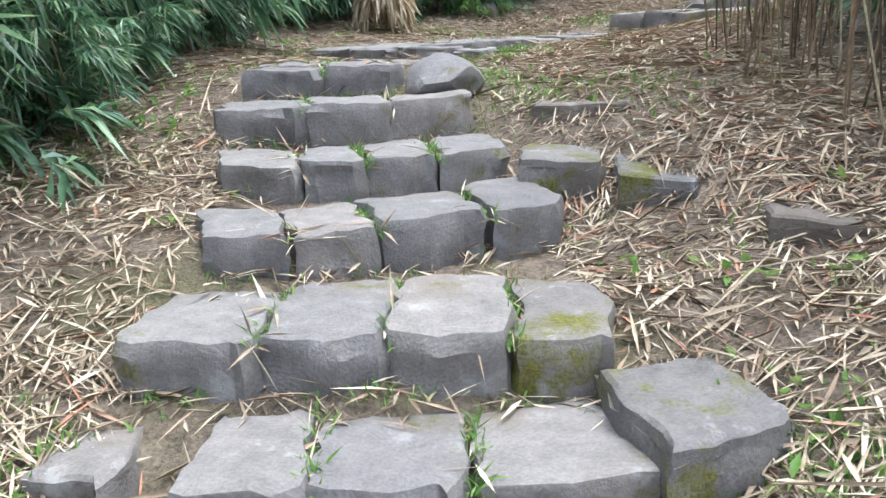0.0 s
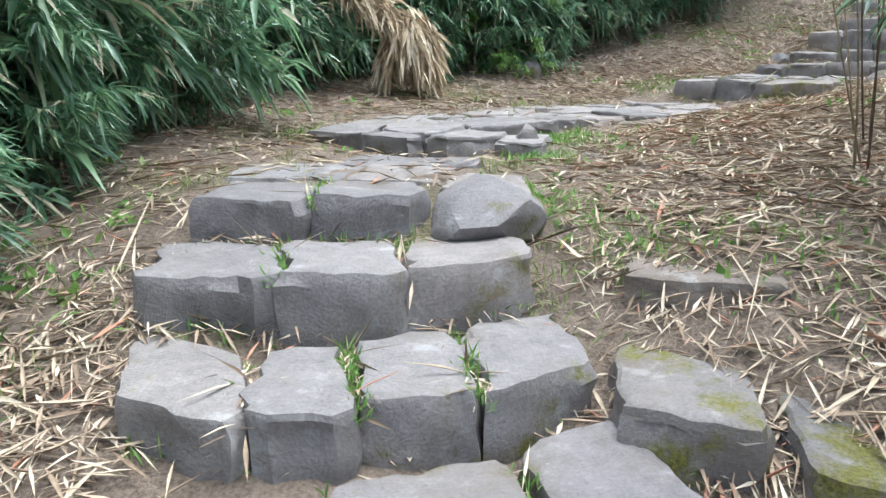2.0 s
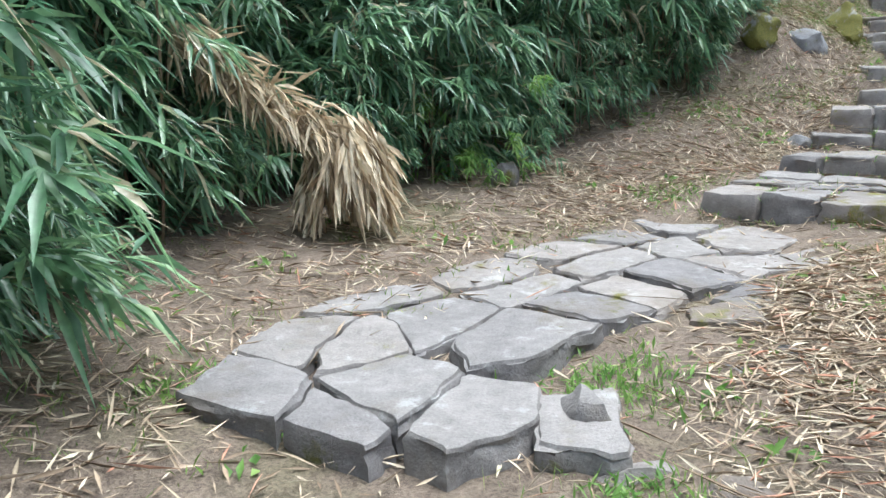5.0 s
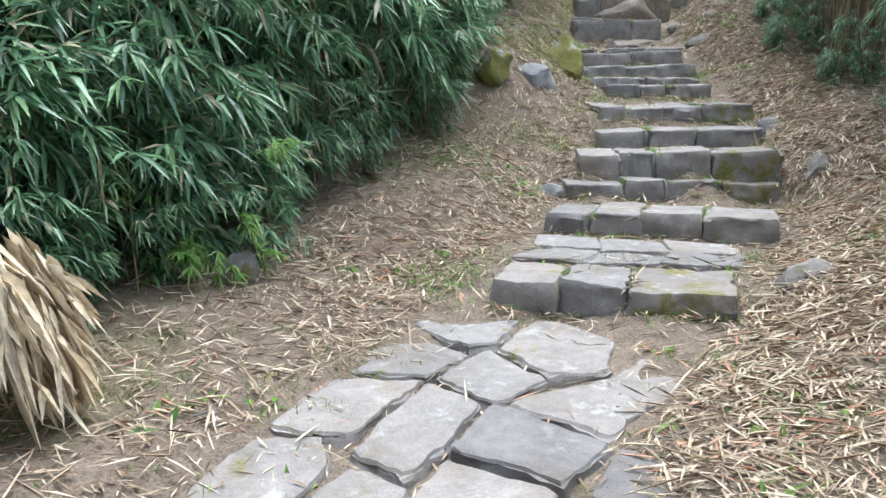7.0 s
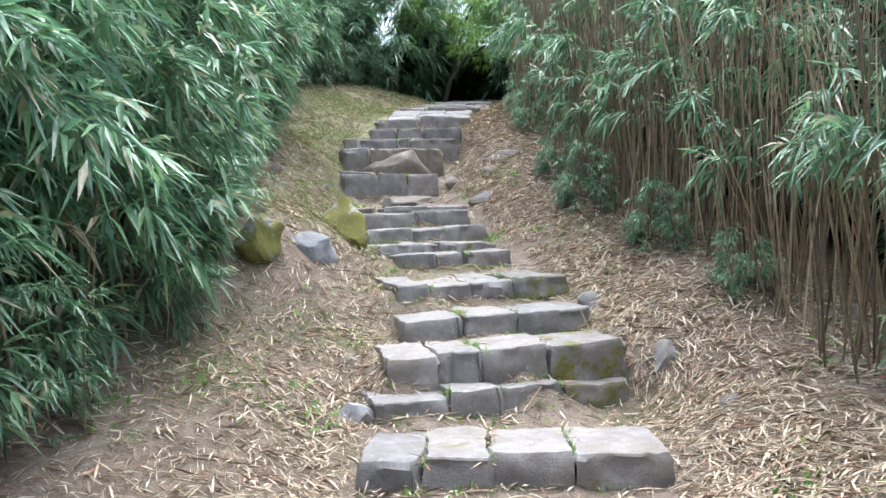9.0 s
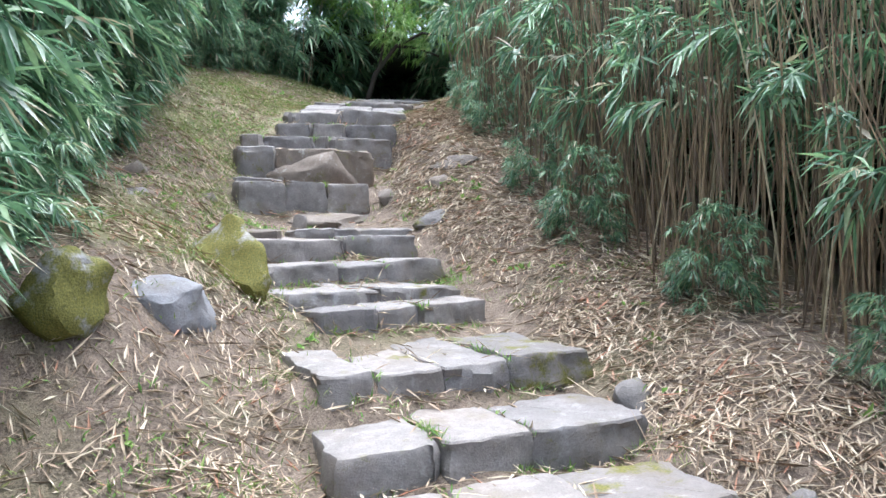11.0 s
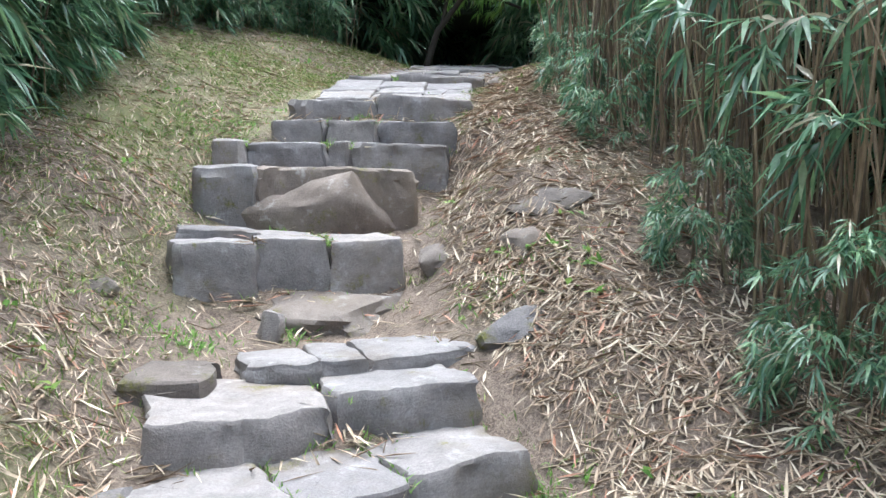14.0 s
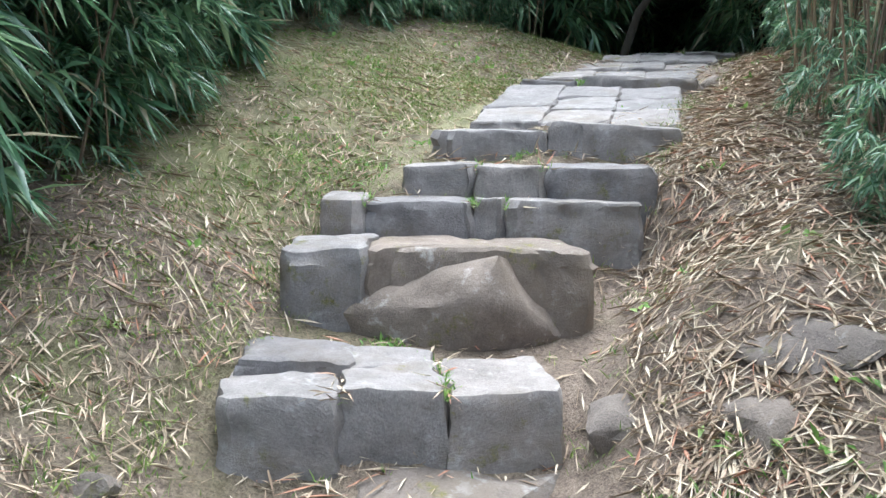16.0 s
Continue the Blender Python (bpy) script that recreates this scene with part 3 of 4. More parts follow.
great_boulder()
bedded([(6.6, 15.44), (6.94, 15.3), (7.2, 15.72), (6.82, 15.9)], 4.47, "grey block beside the great boulder", STONE, 0.5)
bedded([(6.28, 14.98), (6.7, 14.82), (6.84, 15.1), (6.42, 15.34)], 4.1, "flat grey slab behind the block step", STONE, 0.2)
bedded([(6.62, 14.86), (7.02, 14.72), (7.14, 14.98), (6.8, 15.1)], 4.06, "flat grey slab wedged behind the block step", STONE, 0.2)
tagged(mesh_object("boulder", boulder((6.88, 14.34, 3.6), (0.62, 0.42, 0.22), -22, 0.8, 4), ROCK), "rough brown bedrock below a step", "boulder")
bedded([(6.16, 14.76), (6.52, 14.62), (6.6, 14.8), (6.25, 15.0)], 3.8, "earth-stained block below a step", ROCK, 0.4)
rock((6.42, 14.22), (0.1, 0.1, 0.2), 20, "small upright grey stone", STONE, 0.4)
for x0, y0, x1, y1 in ((6.02, 13.72, 6.3, 13.6), (6.31, 13.6, 6.52, 13.53), (6.53, 13.53, 7.1, 13.36)):
    bedded([(x0, y0), (x1, y1), (x1 + 0.12, y1 + 0.36), (x0 + 0.12, y0 + 0.36)], 3.6, "flat grey block on the upper tread", STONE, 0.14)
bedded([(5.55, 13.9), (5.8, 13.65), (6.0, 13.9), (5.75, 14.1)], 3.6, "dark stone beside the stairs", ROCK)
rock((5.7, 13.55), (0.18, 0.15, 0.14), 20, "pale grey stone beside the stairs", STONE)
rock((5.25, 13.35), (0.28, 0.2, 0.16), 20, "mossy stone in the bank", MOSSY)
rock((5.7, 14.6), (0.16, 0.12, 0.1), 20, "small brown stone in litter", ROCK)
rock((5.1, 14.75), (0.25, 0.2, 0.16), 70, "brown stone in the bank", ROCK)
rock((4.8, 14.1), (0.2, 0.2, 0.14), 70, "mossy stone in the bank", MOSSY)
rock((7.55, 14.2), (0.22, 0.14, 0.12), 10, "pale stone in litter beside the steps", ROCK)
rock((7.75, 13.75), (0.22, 0.16, 0.16), 30, "mossy stone in litter", ROCK)
rock((7.3, 13.3), (0.3, 0.17, 0.12), -20, "mossy rounded stone beside the steps", MOSSY)
rock((8.12, 13.78), (0.36, 0.24, 0.12), -20, "large mossy stone in the bank", ROCK, 0.85)
rock((9.6, 15.9), (0.16, 0.14, 0.14), 10, "dark stone at the landing's edge", ROCK)
rock((11.1, 17.15), (0.2, 0.16, 0.16), 10, "dark stone by the top of the stairs", ROCK)


# ---- bamboo ----
def culm_mesh(height, lean, bend):
    """A jointed cane that leans and bows over."""
    bm = bmesh.new()
    rings, n, sides = [], 12, 5
    for k in range(n + 1):
        f = k / n
        r = 0.0075 * (1 - 0.7 * f) * (1.25 if k % 2 else 1.0)
        c = Vector((lean * f + bend * f * f, 0.3 * bend * math.sin(f * 3), height * f * (1 - 0.12 * abs(bend) * f)))
        rings.append([bm.verts.new(c + Vector((r * math.cos(a), r * math.sin(a), 0))) for a in (6.283 * s / sides for s in range(sides))])
    for a, b in zip(rings, rings[1:]):
        for s in range(sides):
            bm.faces.new((a[s], a[(s + 1) % sides], b[(s + 1) % sides], b[s]))
    me = bpy.data.meshes.new("culm")
    bm.to_mesh(me)
    bm.free()
    me.materials.append(CULM)
    return me


CULMS = [culm_mesh(h, a, b) for h, a, b in ((2.4, 0.1, 0.2), (2.9, 0.2, 0.3), (3.3, 0.05, 0.4), (3.7, 0.15, 0.4), (2.0, 0.3, 0.15), (3.1, -0.1, 0.2))]


def foliage_mesh(name, height, radius, low, sprays, seed, mat=LEAF, size=1.0):
    """Fans of leaves at the ends of twigs, gathered round boughs, with gaps between the boughs."""
    r = np.random.default_rng(seed)
    boughs = max(10, sprays // 9)
    a = r.uniform(0, 6.283, boughs)
    hz = low + (height - low) * r.beta(1.15, 1.1, boughs)
    rad = radius * np.sqrt(r.uniform(0.2, 1, boughs)) * (0.72 + 0.45 * np.sin(3.1 * hz / height))
    bough = np.stack([np.cos(a) * rad, np.sin(a) * rad, hz], 1)
    pick = r.integers(0, boughs, sprays)
    out = np.stack([np.cos(a), np.sin(a), np.full(boughs, -0.25)], 1)[pick] + r.normal(0, 0.45, (sprays, 3))
    out /= np.linalg.norm(out, axis=1, keepdims=True)
    centre = bough[pick] + out * r.uniform(0, 0.3, (sprays, 1)) * size + r.normal(0, 0.06, (sprays, 3))
    k = 7
    n = sprays * k
    across = np.cross(out, r.normal(0, 0.4, (sprays, 3)) + (0, 0, 1))
    across /= np.linalg.norm(across, axis=1, keepdims=True) + 1e-9
    turn = np.tile(np.linspace(-1.05, 1.05, k), sprays) + r.normal(0, 0.2, n)
    o, c = np.repeat(out, k, 0), np.repeat(across, k, 0)
    way = o * np.cos(turn)[:, None] + c * np.sin(turn)[:, None] + r.normal(0, 0.16, (n, 3))
    base = np.repeat(centre, k, 0) + o * r.uniform(-0.07, 0.03, (n, 1)) * size
    v, f = blades(base, way, r.uniform(0.12, 0.25, n) * size, r.uniform(0.011, 0.019, n) * size, r.uniform(0.1, 0.75, n), 0.3)
    return array_mesh(name, v, f, mat)


TALL = [foliage_mesh("foliage", 3.4, 0.75, 0.3, 440, 11 + s, LEAF, 1.15) for s in range(3)]
LOW = [foliage_mesh("foliage", 1.9, 0.62, 0.0, 350, 31 + s) for s in range(3)]
HIGH = [foliage_mesh("foliage", 3.9, 0.75, 0.9, 120, 51 + s, LEAF, 0.95) for s in range(3)]
SHAGGY = [foliage_mesh("foliage", 4.2, 1.25, 0.2, 620, 71 + s, LEAF, 1.5) for s in range(2)]

SUNLIT = [foliage_mesh("foliage", 3.0, 1.2, 0.0, 230, 91 + s, FRESH, 1.1) for s in range(2)]


def clump(x, y, kind, canes, scale=1.0, turn=None, label="dense dark-green bamboo clump with drooping leaves", drop=0.05):
    ob = thing("bamboo_clump", (x, y, ground_at(x, y) - drop), label, "bamboo", "bamboo thickets along the path")
    ob.rotation_euler.z = random.uniform(0, 6.28) if turn is None else turn
    ob.scale = (scale,) * 3
    new("foliage", random.choice(kind)).parent = ob
    for _ in range(canes):
        c = new("culm", random.choice(CULMS))
        c.parent = ob
        a, r = random.uniform(0, 6.283), 0.6 * math.sqrt(random.random())
        c.location = (r * math.cos(a), r * math.sin(a), 0)
        c.rotation_euler = (random.uniform(-0.1, 0.1), random.uniform(-0.1, 0.1), random.uniform(0, 6.283))
    return ob


def along(points, step):
    """Even stations along a line."""
    out = []
    for (x0, y0), (x1, y1) in zip(points, points[1:]):
        n = max(1, round(math.hypot(x1 - x0, y1 - y0) / step))
        out += [(x0 + (x1 - x0) * k / n, y0 + (y1 - y0) * k / n) for k in range(n)]
    return out + [points[-1]]


LEFT = [(-2.0, 0.9), (-1.95, 3.0), (-2.2, 4.8), (-2.15, 6.6), (-1.75, 8.0), (-0.95, 9.0), (0.2, 10.1), (1.25, 11.1), (2.25, 12.0), (3.1, 13.2), (3.9, 14.5), (4.7, 15.7), (5.5, 16.7), (6.5, 18.0), (7.6, 19.1), (8.9, 20.1), (10.3, 20.8)]
RIGHT = [(5.7, 7.7), (6.6, 9.1), (7.35, 10.35), (8.0, 11.5), (8.55, 12.6), (9.3, 13.6), (10.2, 14.6), (11.3, 15.7), (12.6, 16.7), (14.0, 17.7)]


def offset(points, d):
    """The line moved sideways, to its left for a positive d."""
    out = []
    for k, p in enumerate(points):
        a, b = Vector(points[max(0, k - 1)]), Vector(points[min(len(points) - 1, k + 1)])
        t = (b - a).normalized()
        out.append((p[0] - t.y * d, p[1] + t.x * d))
    return out


for x, y in along(LEFT, 0.62):
    clump(x + random.uniform(-0.12, 0.12), y + random.uniform(-0.12, 0.12), TALL if random.random() < 0.6 else LOW, 6, random.uniform(0.85, 1.1))
for x, y in along(offset(LEFT, 0.85), 0.95):
    clump(x + random.uniform(-0.2, 0.2), y + random.uniform(-0.2, 0.2), SHAGGY, 5, random.uniform(0.68, 0.85))
for x, y in along(RIGHT, 0.5):
    clump(x + random.uniform(-0.12, 0.12), y + random.uniform(-0.12, 0.12), HIGH, 40, random.uniform(0.9, 1.1), label="tall bamboo clump with bare brown canes below its leaves")
for x, y in along(offset(RIGHT, -1.9), 0.95):
    clump(x + random.uniform(-0.2, 0.2), y + random.uniform(-0.2, 0.2), SHAGGY, 8, random.uniform(0.75, 0.92))
for x, y, s in ((2.45, 2.0, 0.6), (2.2, 2.75, 0.62), (2.0, 3.45, 0.62), (2.05, 4.2, 0.66), (2.3, 5.0, 0.68), (2.9, 5.6, 0.75), (3.9, 6.1, 0.8), (4.9, 6.6, 0.9), (5.6, 7.1, 1.0)):
    clump(x, y, HIGH, 24, s, label="bamboo clump with crowded brown canes beside the steps")
for x, y in ((3.5, 2.6), (3.4, 3.9), (4.0, 4.9), (5.2, 5.7), (6.4, 6.5), (3.5, 1.2)):
    clump(x, y, SHAGGY, 6, 0.7)
for x, y in along(offset(LEFT[1:], -0.42), 1.0):
    clump(x + random.uniform(-0.15, 0.1), y + random.uniform(-0.15, 0.15), LOW, 4, random.uniform(0.45, 0.65), label="low leafy bamboo shoots at the thicket's foot")
clump(0.2, 9.35, SUNLIT, 3, 0.42, label="bright green broad-leaved shrub at the thicket's edge")
for x, y in along(offset(RIGHT, 0.5), 2.4):
    clump(x + random.uniform(-0.15, 0.15), y + random.uniform(-0.15, 0.15), LOW, 3, random.uniform(0.28, 0.45), label="low leafy bamboo shoots at the foot of the canes")
# the far end, where the thicket closes over the path
for x, y, s in ((11.2, 20.6, 1.0), (11.9, 21.3, 1.0), (12.4, 22.2, 1.1), (14.6, 18.6, 1.0), (15.4, 19.4, 1.05), (16.2, 20.4, 1.1), (13.6, 23.2, 1.2), (15.0, 23.4, 1.2), (16.4, 22.4, 1.2)):
    clump(x, y, SHAGGY, 5, s)
for x, y, z, k in ((12.7, 18.8, 6.9, 0.75), (13.2, 18.5, 6.8, 0.7), (12.2, 19.3, 7.1, 0.75), (13.6, 18.0, 6.9, 0.7), (12.9, 19.6, 7.3, 0.6), (13.9, 19.0, 7.4, 0.6), (12.0, 20.0, 7.6, 0.7), (13.0, 20.4, 8.0, 0.8), (14.4, 19.2, 7.7, 0.8)):
    ob = clump(x, y, SUNLIT, 2, k, label="light-green leafy spray arching over the path's end")
    ob.location.z = z


def tree_limb():
    """A bent dark limb with side twigs, rising from the thicket beside the path's end."""
    cu = bpy.data.curves.new("tree_limb", "CURVE")
    cu.dimensions, cu.bevel_depth, cu.bevel_resolution = "3D", 0.055, 2
    runs = (((11.9, 19.4, 5.8), (12.05, 19.25, 6.5), (12.3, 18.95, 7.0), (12.65, 18.6, 7.25), (13.0, 18.3, 7.2)), ((12.1, 19.2, 6.6), (12.15, 19.1, 7.2), (12.3, 18.9, 7.9), (12.6, 18.7, 8.5)), ((12.3, 18.95, 7.0), (12.7, 18.75, 7.0), (13.0, 18.5, 6.85)))
    for k, pts in enumerate(runs):
        sp = cu.splines.new("POLY")
        sp.points.add(len(pts) - 1)
        for q, (p, w) in enumerate(zip(sp.points, pts)):
            p.co, p.radius = (*w, 1), (1.0 - 0.17 * q) * (1.0 if k == 0 else 0.55)
    tmp = new("tree_limb", cu)
    me = bpy.data.meshes.new_from_object(tmp)
    bpy.data.objects.remove(tmp)
    me.materials.clear()
    me.materials.append(BARK)
    tagged(new("tree_limb", me), "dark bent tree limb over the path's end", "tree")


tree_limb()


# backing walls behind the hedges, coloured near-black to paint the shade inside
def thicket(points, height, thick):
    """A ragged near-black wall behind the leaves; its dark colour stands for shade."""
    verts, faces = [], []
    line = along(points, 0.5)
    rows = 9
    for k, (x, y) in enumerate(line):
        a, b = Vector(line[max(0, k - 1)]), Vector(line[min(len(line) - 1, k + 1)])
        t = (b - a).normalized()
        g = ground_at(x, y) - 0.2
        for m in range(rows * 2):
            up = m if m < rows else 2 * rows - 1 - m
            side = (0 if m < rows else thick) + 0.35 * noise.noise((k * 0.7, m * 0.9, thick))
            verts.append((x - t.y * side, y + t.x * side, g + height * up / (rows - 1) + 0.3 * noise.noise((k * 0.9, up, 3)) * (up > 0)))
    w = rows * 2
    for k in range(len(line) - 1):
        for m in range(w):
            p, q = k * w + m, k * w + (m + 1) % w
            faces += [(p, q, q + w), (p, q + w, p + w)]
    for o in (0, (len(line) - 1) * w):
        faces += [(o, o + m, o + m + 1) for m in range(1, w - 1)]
    me = array_mesh("thicket", verts, np.array(faces), PAINTED_SHADE)
    tagged(new("thicket", me), "near-black backing wall painting the shade inside the bamboo thicket", "thicket", kind="stuff")


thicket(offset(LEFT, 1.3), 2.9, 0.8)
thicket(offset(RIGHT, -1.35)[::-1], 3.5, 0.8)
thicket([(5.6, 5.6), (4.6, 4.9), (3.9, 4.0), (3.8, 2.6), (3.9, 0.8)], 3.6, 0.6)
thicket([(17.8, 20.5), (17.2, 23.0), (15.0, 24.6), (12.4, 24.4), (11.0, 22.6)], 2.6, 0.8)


def shade_roof():
    """A near-black lumpy sheet over the path's far end, added to block the sky."""
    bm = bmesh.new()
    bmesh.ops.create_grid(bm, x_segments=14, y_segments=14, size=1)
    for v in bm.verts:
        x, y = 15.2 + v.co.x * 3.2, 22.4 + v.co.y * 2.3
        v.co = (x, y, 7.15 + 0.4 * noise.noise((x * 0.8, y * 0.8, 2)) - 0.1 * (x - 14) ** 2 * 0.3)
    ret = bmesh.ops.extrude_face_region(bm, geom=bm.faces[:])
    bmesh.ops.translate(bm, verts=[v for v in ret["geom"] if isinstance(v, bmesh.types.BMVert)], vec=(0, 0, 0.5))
    tagged(mesh_object("thicket", bm, PAINTED_SHADE), "near-black roof sheet added to darken the path's far end", "thicket", kind="stuff")


shade_roof()


# ---- withered bundle hanging from the thicket ----
def withered_bundle():
    ob = thing("withered_bamboo", (-0.66, 7.75, 1.99), "pale tan withered bamboo bunch hanging over the path's edge", "bamboo")
    r = np.random.default_rng(3)
    n = 620
    a, h = r.uniform(0, 6.283, n), r.uniform(0, 1, n)
    rad = 0.25 * np.sqrt(r.uniform(0, 1, n))
    base = np.stack([rad * np.cos(a) + 0.1, rad * np.sin(a), 0.62 - 3.4 * rad ** 2 - 0.3 * h * h + 0.1 * np.sin(a * 3)], 1)
    way = np.stack([np.cos(a) * 0.35 + 0.15, np.sin(a) * 0.35, np.full(n, -1.0)], 1) + r.normal(0, 0.24, (n, 3))
    v, f = blades(base, way, r.uniform(0.1, 0.26, n), r.uniform(0.008, 0.021, n), r.uniform(0, 0.4, n), 0.8)
    new("hanging_leaves", array_mesh("hanging_leaves", v, f, THATCH)).parent = ob
    tagged(ob.children[0], kind="stuff")
    m = 480
    t = r.uniform(0, 1, m)
    base = np.stack([0.05 - 0.8 * t, -0.1 - 0.15 * t, 0.58 + 0.6 * t ** 1.2], 1) + r.normal(0, 0.05, (m, 3))
    way = np.stack([np.full(m, 0.55), np.full(m, -0.1), np.full(m, -0.75)], 1) + r.normal(0, 0.5, (m, 3))
    v, f = blades(base, way, r.uniform(0.12, 0.3, m), r.uniform(0.005, 0.017, m), r.uniform(0, 0.5, m), 0.7)
    brush = tagged(new("leaning_brush", array_mesh("leaning_brush", v, f, THATCH)), kind="stuff")
    brush.parent = ob


withered_bundle()

# ---- litter, grass and weeds ----
AXIS = np.array([(0.2, -1), (0.2, 1.2), (0.15, 2.2), (-0.05, 3.3), (-0.2, 4.4), (0.0, 5.8), (0.9, 7.2), (2.3, 8.3), (3.5, 9.3), (4.4, 10.1), (5.1, 11.2), (5.7, 12.1), (6.1, 13.1), (6.75, 14.5), (7.6, 15.4), (8.5, 16.2), (10.2, 17.4), (12.5, 18.9)])


def station(xy):
    """Signed distance from the walked line (right of it positive) and the way along it."""
    best, s_at, run = np.full(len(xy), 1e9), np.zeros(len(xy)), 0.0
    sign = np.zeros(len(xy))
    for a, b in zip(AXIS, AXIS[1:]):
        d = b - a
        L = np.hypot(*d)
        t = np.clip(((xy - a) @ d) / L**2, 0, 1)
        off = xy - a - t[:, None] * d
        r = np.hypot(off[:, 0], off[:, 1])
        k = r < best
        best[k], s_at[k] = r[k], run + t[k] * L
        sign[k] = np.sign(d[1] * off[k, 0] - d[0] * off[k, 1])
        run += L
    return best * sign, s_at


def sow(n, keep, seed):
    """Points over the slope, kept by a chance that depends on the side of the path and the way along it."""
    r = np.random.default_rng(seed)
    xy = np.column_stack([r.uniform(-3, 14.5, n), r.uniform(-1.2, 20, n)])
    side, s = station(xy)
    k = r.uniform(0, 1, n) < np.exp(-(np.abs(side) / 2.0) ** 3)
    xy, side, s = xy[k], side[k], s[k]
    patch = np.array([noise.noise((x * 1.3, y * 1.3, seed)) for x, y in xy])
    xy = xy[r.uniform(0, 1, len(xy)) < keep(side, s, patch)]
    return xy, r


def half_width(s):
    return np.interp(s, [0, 3, 5.3, 6.3, 7.5, 9, 12, 20], [0.62, 0.62, 0.62, 0.75, 0.7, 0.7, 0.85, 0.75])


def lay(name, xy, r, length, width, lift, mat, label, category, pitch=0.12, curl=0.1):
    n = len(xy)
    a = r.uniform(0, 6.283, n)
    e = 0.05
    z, zx, zy = land(xy), land(xy + (e, 0)), land(xy + (0, e))
    dx, dy = np.cos(a), np.sin(a)
    slope = ((zx - z) * dx + (zy - z) * dy) / e
    base = np.column_stack([xy, z + relief(xy) + 0.008 + r.uniform(0, lift, n)])
    way = np.stack([dx, dy, slope + r.normal(0, pitch, n)], 1)
    v, f = blades(base, way, r.uniform(*length, n), r.uniform(*width, n), r.normal(0, curl, n), 0.6)
    return tagged(new(name, array_mesh(name, v, f, mat)), label, category, kind="stuff")


def litter_keep(side, s, p):
    left = np.interp(s, [0, 3.5, 5, 8, 10, 13, 20], [0.85, 0.6, 0.12, 0.15, 0.4, 0.4, 0.12])
    trodden = np.interp(s, [3.0, 4.0, 7.0, 8.0], [1, 0, 0, 1])
    right = 0.95 * np.clip(trodden + (side - half_width(s) - 0.05) / 0.7, 0.08, 1)
    out = np.where(side > 0, right, left) * np.clip(0.75 + 0.9 * p, 0.3, 1)
    return np.where(np.abs(side) < half_width(s), 0.03, out * np.clip((np.abs(side) - half_width(s)) / 0.25 + 0.25, 0, 1))

xy, r = sow(900000, litter_keep, 5)
lay("leaf_litter", xy, r, (0.04, 0.2), (0.002, 0.008), 0.03, DRY, "thick tan litter of fallen bamboo leaves", "leaf litter")
xy, r = sow(720000, lambda side, s, p: np.where(np.abs(side) < half_width(s), 0.05, np.where((side < 0) & (s > 4.5) & (s < 9), 0.22, 0.55)), 6)
lay("fine_litter", xy, r, (0.03, 0.12), (0.0015, 0.005), 0.025, DRY, "fine brown and tan crumbled leaf litter", "leaf litter")
xy, r = sow(16000, lambda side, s, p: np.where(np.abs(side) < half_width(s) * 0.8, 0.06, 0.6), 8)
lay("fallen_twigs", xy, r, (0.15, 0.5), (0.003, 0.006), 0.04, TWIG, "scattered thin dead twigs and stems", "twigs", 0.06, 0.03)


def tufts(name, n, keep, seed, length, width, mat, label, category, k=9, spread=0.045, lean=0.5):
    xy, r = sow(n, keep, seed)
    m = len(xy) * k
    c = np.repeat(np.column_stack([xy, land(xy) + relief(xy)]), k, 0)
    base = c + np.column_stack([r.normal(0, spread, (m, 2)), np.zeros(m)])
    way = np.column_stack([r.normal(0, lean, (m, 2)), np.ones(m)])
    v, f = blades(base, way, r.uniform(*length, m), r.uniform(*width, m), r.uniform(0.1, 0.5, m))
    tagged(new(name, array_mesh(name, v, f, mat)), label, category, kind="stuff")


edge = lambda side, s, p: np.exp(-((np.abs(side) - half_width(s)) / 0.22) ** 2) * np.clip(0.2 + 1.7 * p, 0, 1)
tufts("grass_tufts", 40000, edge, 12, (0.03, 0.1), (0.0015, 0.0035), GRASS, "short green grass tufts along the stones", "grass")
bank = lambda side, s, p: np.where((side < -0.8) & (s > 15), np.clip(0.6 + p, 0, 1), np.where(side < -0.9, 0.12, 0.05) * np.clip(0.3 + 2 * p, 0, 1))
tufts("bank_grass", 90000, bank, 13, (0.03, 0.11), (0.0015, 0.004), GRASS, "thin yellow-green grass on the bank", "grass")
tufts("weeds", 15000, lambda side, s, p: np.where(np.abs(side) > half_width(s) + 0.25, 0.5, 0.05) * np.clip(0.2 + 2 * p, 0, 1), 14, (0.04, 0.11), (0.01, 0.02), FRESH, "small green broad-leaved weeds", "weeds", 6, 0.05, 0.9)
tufts("joint_grass", 5000, lambda side, s, p: np.where(np.abs(side) < half_width(s), 0.5, 0) * np.clip(0.2 + 2 * p, 0, 1), 15, (0.03, 0.08), (0.0015, 0.003), GRASS, "grass growing in the joints of the stones", "grass", 7, 0.03, 0.5)


def moss_keep(side, s, p):
    hill = (side < -0.75) & (side > -2.6) & (s > 17.5) & (s < 26)
    knoll = (side < -0.9) & (side > -2.4) & (s > 13.5) & (s < 16.5)
    return np.where(hill, np.clip(0.75 + p, 0, 1), np.where(knoll, np.clip(0.25 + 1.5 * p, 0, 1), 0))


tufts("bank_moss", 260000, moss_keep, 19, (0.015, 0.06), (0.0025, 0.006), GRASS, "yellow-green moss and short grass covering the bank", "moss", 5, 0.05, 0.8)


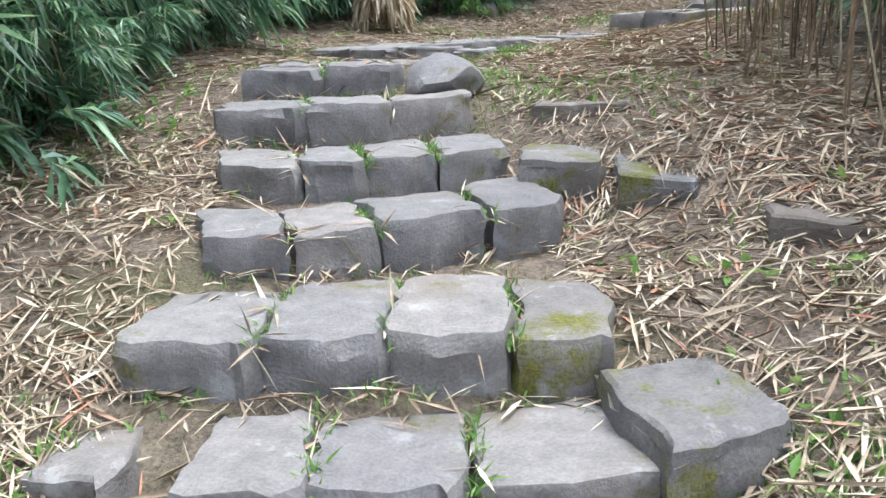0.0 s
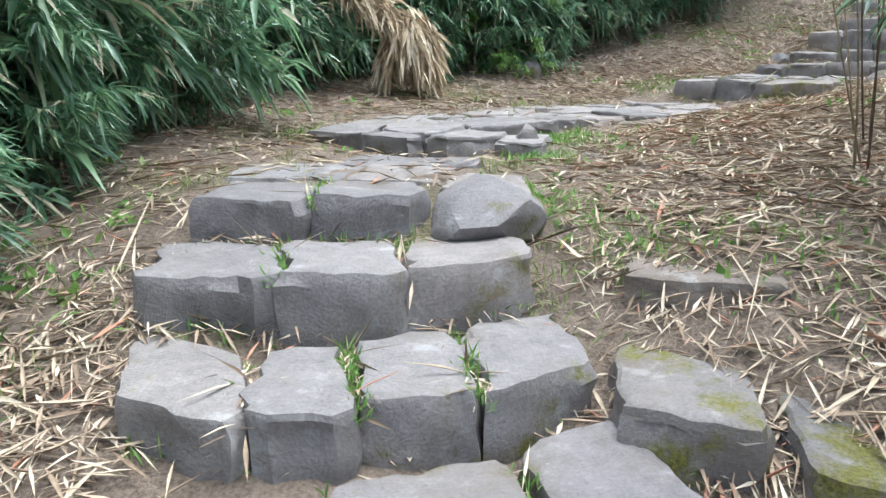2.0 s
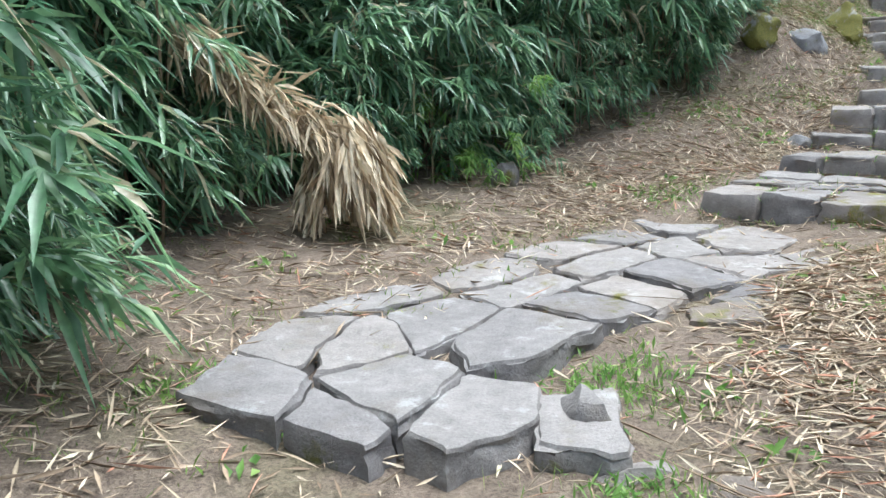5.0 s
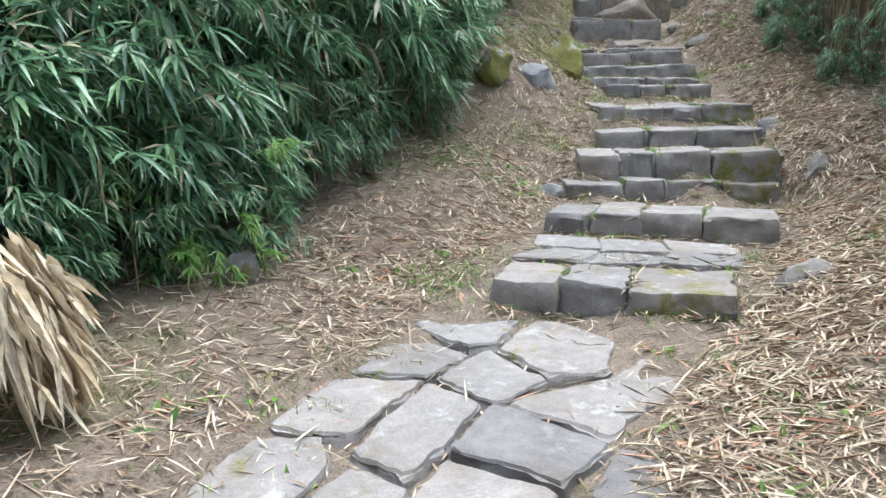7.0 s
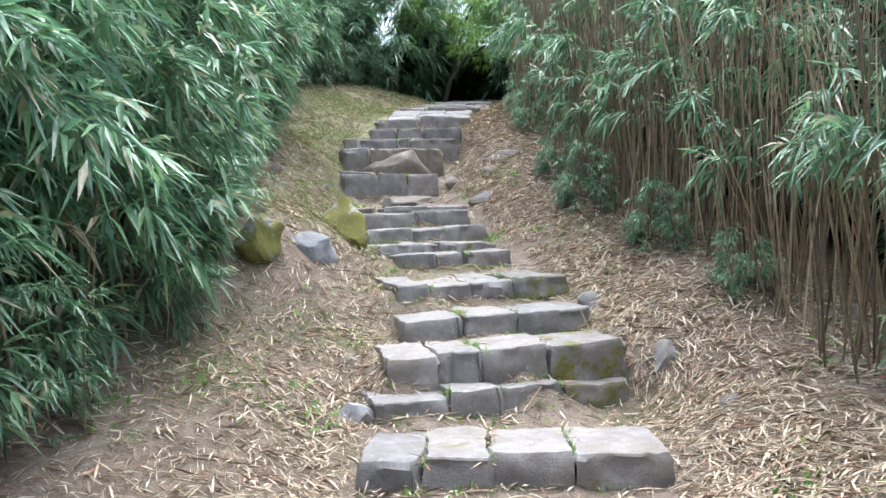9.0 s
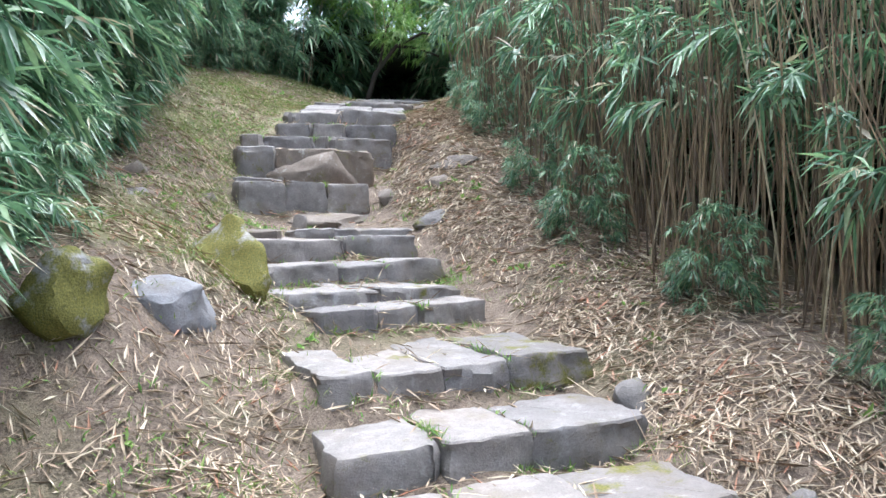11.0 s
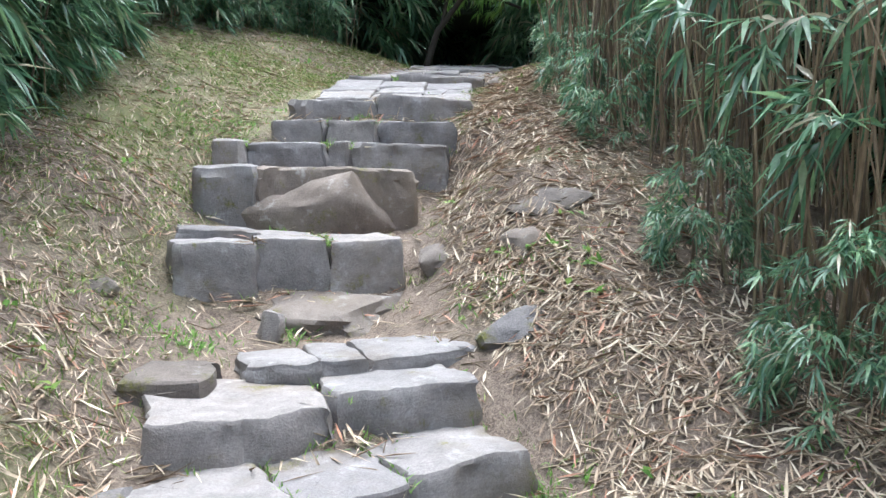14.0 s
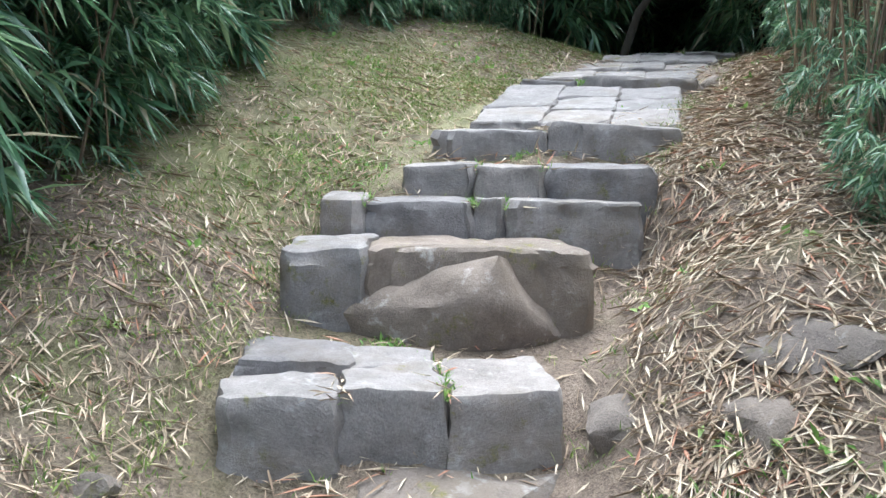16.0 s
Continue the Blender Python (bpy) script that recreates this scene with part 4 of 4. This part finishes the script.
def seams():
    """Grass and blown straw in the joints between blocks and along the foot of each riser."""
    r = np.random.default_rng(44)
    green, straw = [], []
    for key, rise, run, front in STEPS:
        f, t = np.array(front[0]), np.array(front[-1])
        d = (t - f)[:2] / np.linalg.norm((t - f)[:2])
        back = np.array([-d[1], d[0]])
        for p in front[1:-1]:
            for store, n in ((green, int(r.integers(0, 60))), (straw, int(r.integers(10, 40)))):
                u = r.uniform(0.0, run, n)
                xy = np.array(p[:2]) + back * u[:, None] + d * r.normal(0, 0.012, (n, 1))
                store.append(np.column_stack([xy, p[2] - r.uniform(0.02, 0.06, n)]))
        for store, n in ((green, 70), (straw, 110)):
            u = r.uniform(0, 1, n)
            near = f[:2] + (t - f)[:2] * u[:, None] - back * r.gamma(2.0, 0.022, (n, 1))
            w = np.array([noise.noise((x * 2.5, y * 2.5, 9)) for x, y in near]) + r.normal(0, 0.1, n) > (0.0 if store is green else -0.25)
            near = near[w]
            if len(near):
                store.append(np.column_stack([near, land(near) + relief(near)]))
    b = np.concatenate(green)
    b = np.repeat(b, 3, 0) + r.normal(0, 0.008, (len(b) * 3, 3)) * (1, 1, 0)
    n = len(b)
    v, f = blades(b, np.column_stack([r.normal(0, 0.5, (n, 2)), np.ones(n)]), r.uniform(0.04, 0.1, n), r.uniform(0.0015, 0.005, n), r.uniform(0.1, 0.6, n))
    tagged(new("seam_grass", array_mesh("seam_grass", v, f, FRESH)), "green grass rooted in the joints of the steps", "grass", kind="stuff")
    b = np.concatenate(straw) + (0, 0, 0.02)
    n = len(b)
    v, f = blades(b, np.column_stack([r.normal(0, 1, (n, 2)), r.normal(0.1, 0.15, n)]), r.uniform(0.05, 0.2, n), r.uniform(0.002, 0.007, n), r.uniform(0, 0.15, n), 0.5)
    tagged(new("seam_straw", array_mesh("seam_straw", v, f, DRY)), "blown straw caught in the joints of the steps", "leaf litter", kind="stuff")


seams()


def green_patch(x, y, radius, n, seed, tall=0.1):
    """A patch of fresh grass and small weeds at one spot."""
    r = np.random.default_rng(seed)
    xy = np.array([x, y]) + r.normal(0, radius, (n, 2))
    base = np.column_stack([xy, land(xy) + relief(xy)])
    way = np.column_stack([r.normal(0, 0.6, (n, 2)), np.ones(n)])
    v, f = blades(base, way, r.uniform(0.03, tall, n), r.uniform(0.002, 0.008, n), r.uniform(0.1, 0.5, n))
    tagged(new("grass_patch", array_mesh("grass_patch", v, f, FRESH)), "bright green patch of grass and small weeds", "grass", kind="stuff")


for k, (x, y, rad, n) in enumerate(((0.62, 5.75, 0.14, 420), (0.5, 5.0, 0.1, 200), (0.5, 3.95, 0.12, 260), (0.75, 3.6, 0.12, 160), (1.3, 1.15, 0.13, 300), (-0.52, 1.2, 0.1, 220), (0.62, 2.6, 0.08, 160), (0.24, 2.02, 0.05, 60), (0.06, 3.45, 0.05, 70), (-0.9, 5.7, 0.1, 120), (-1.3, 2.9, 0.2, 300), (1.2, 3.5, 0.2, 220), (1.65, 8.9, 0.15, 260), (6.5, 14.2, 0.06, 80), (7.35, 13.6, 0.12, 140), (6.0, 14.3, 0.12, 160), (7.0, 15.15, 0.06, 70), (5.3, 13.0, 0.2, 200), (7.2, 16.4, 0.2, 260), (6.2, 13.0, 0.08, 100), (6.6, 12.6, 0.1, 140), (2.6, 11.0, 0.25, 260), (3.6, 11.4, 0.2, 200), (7.1, 11.4, 0.25, 220))):
    green_patch(x, y, rad, n, 200 + k)
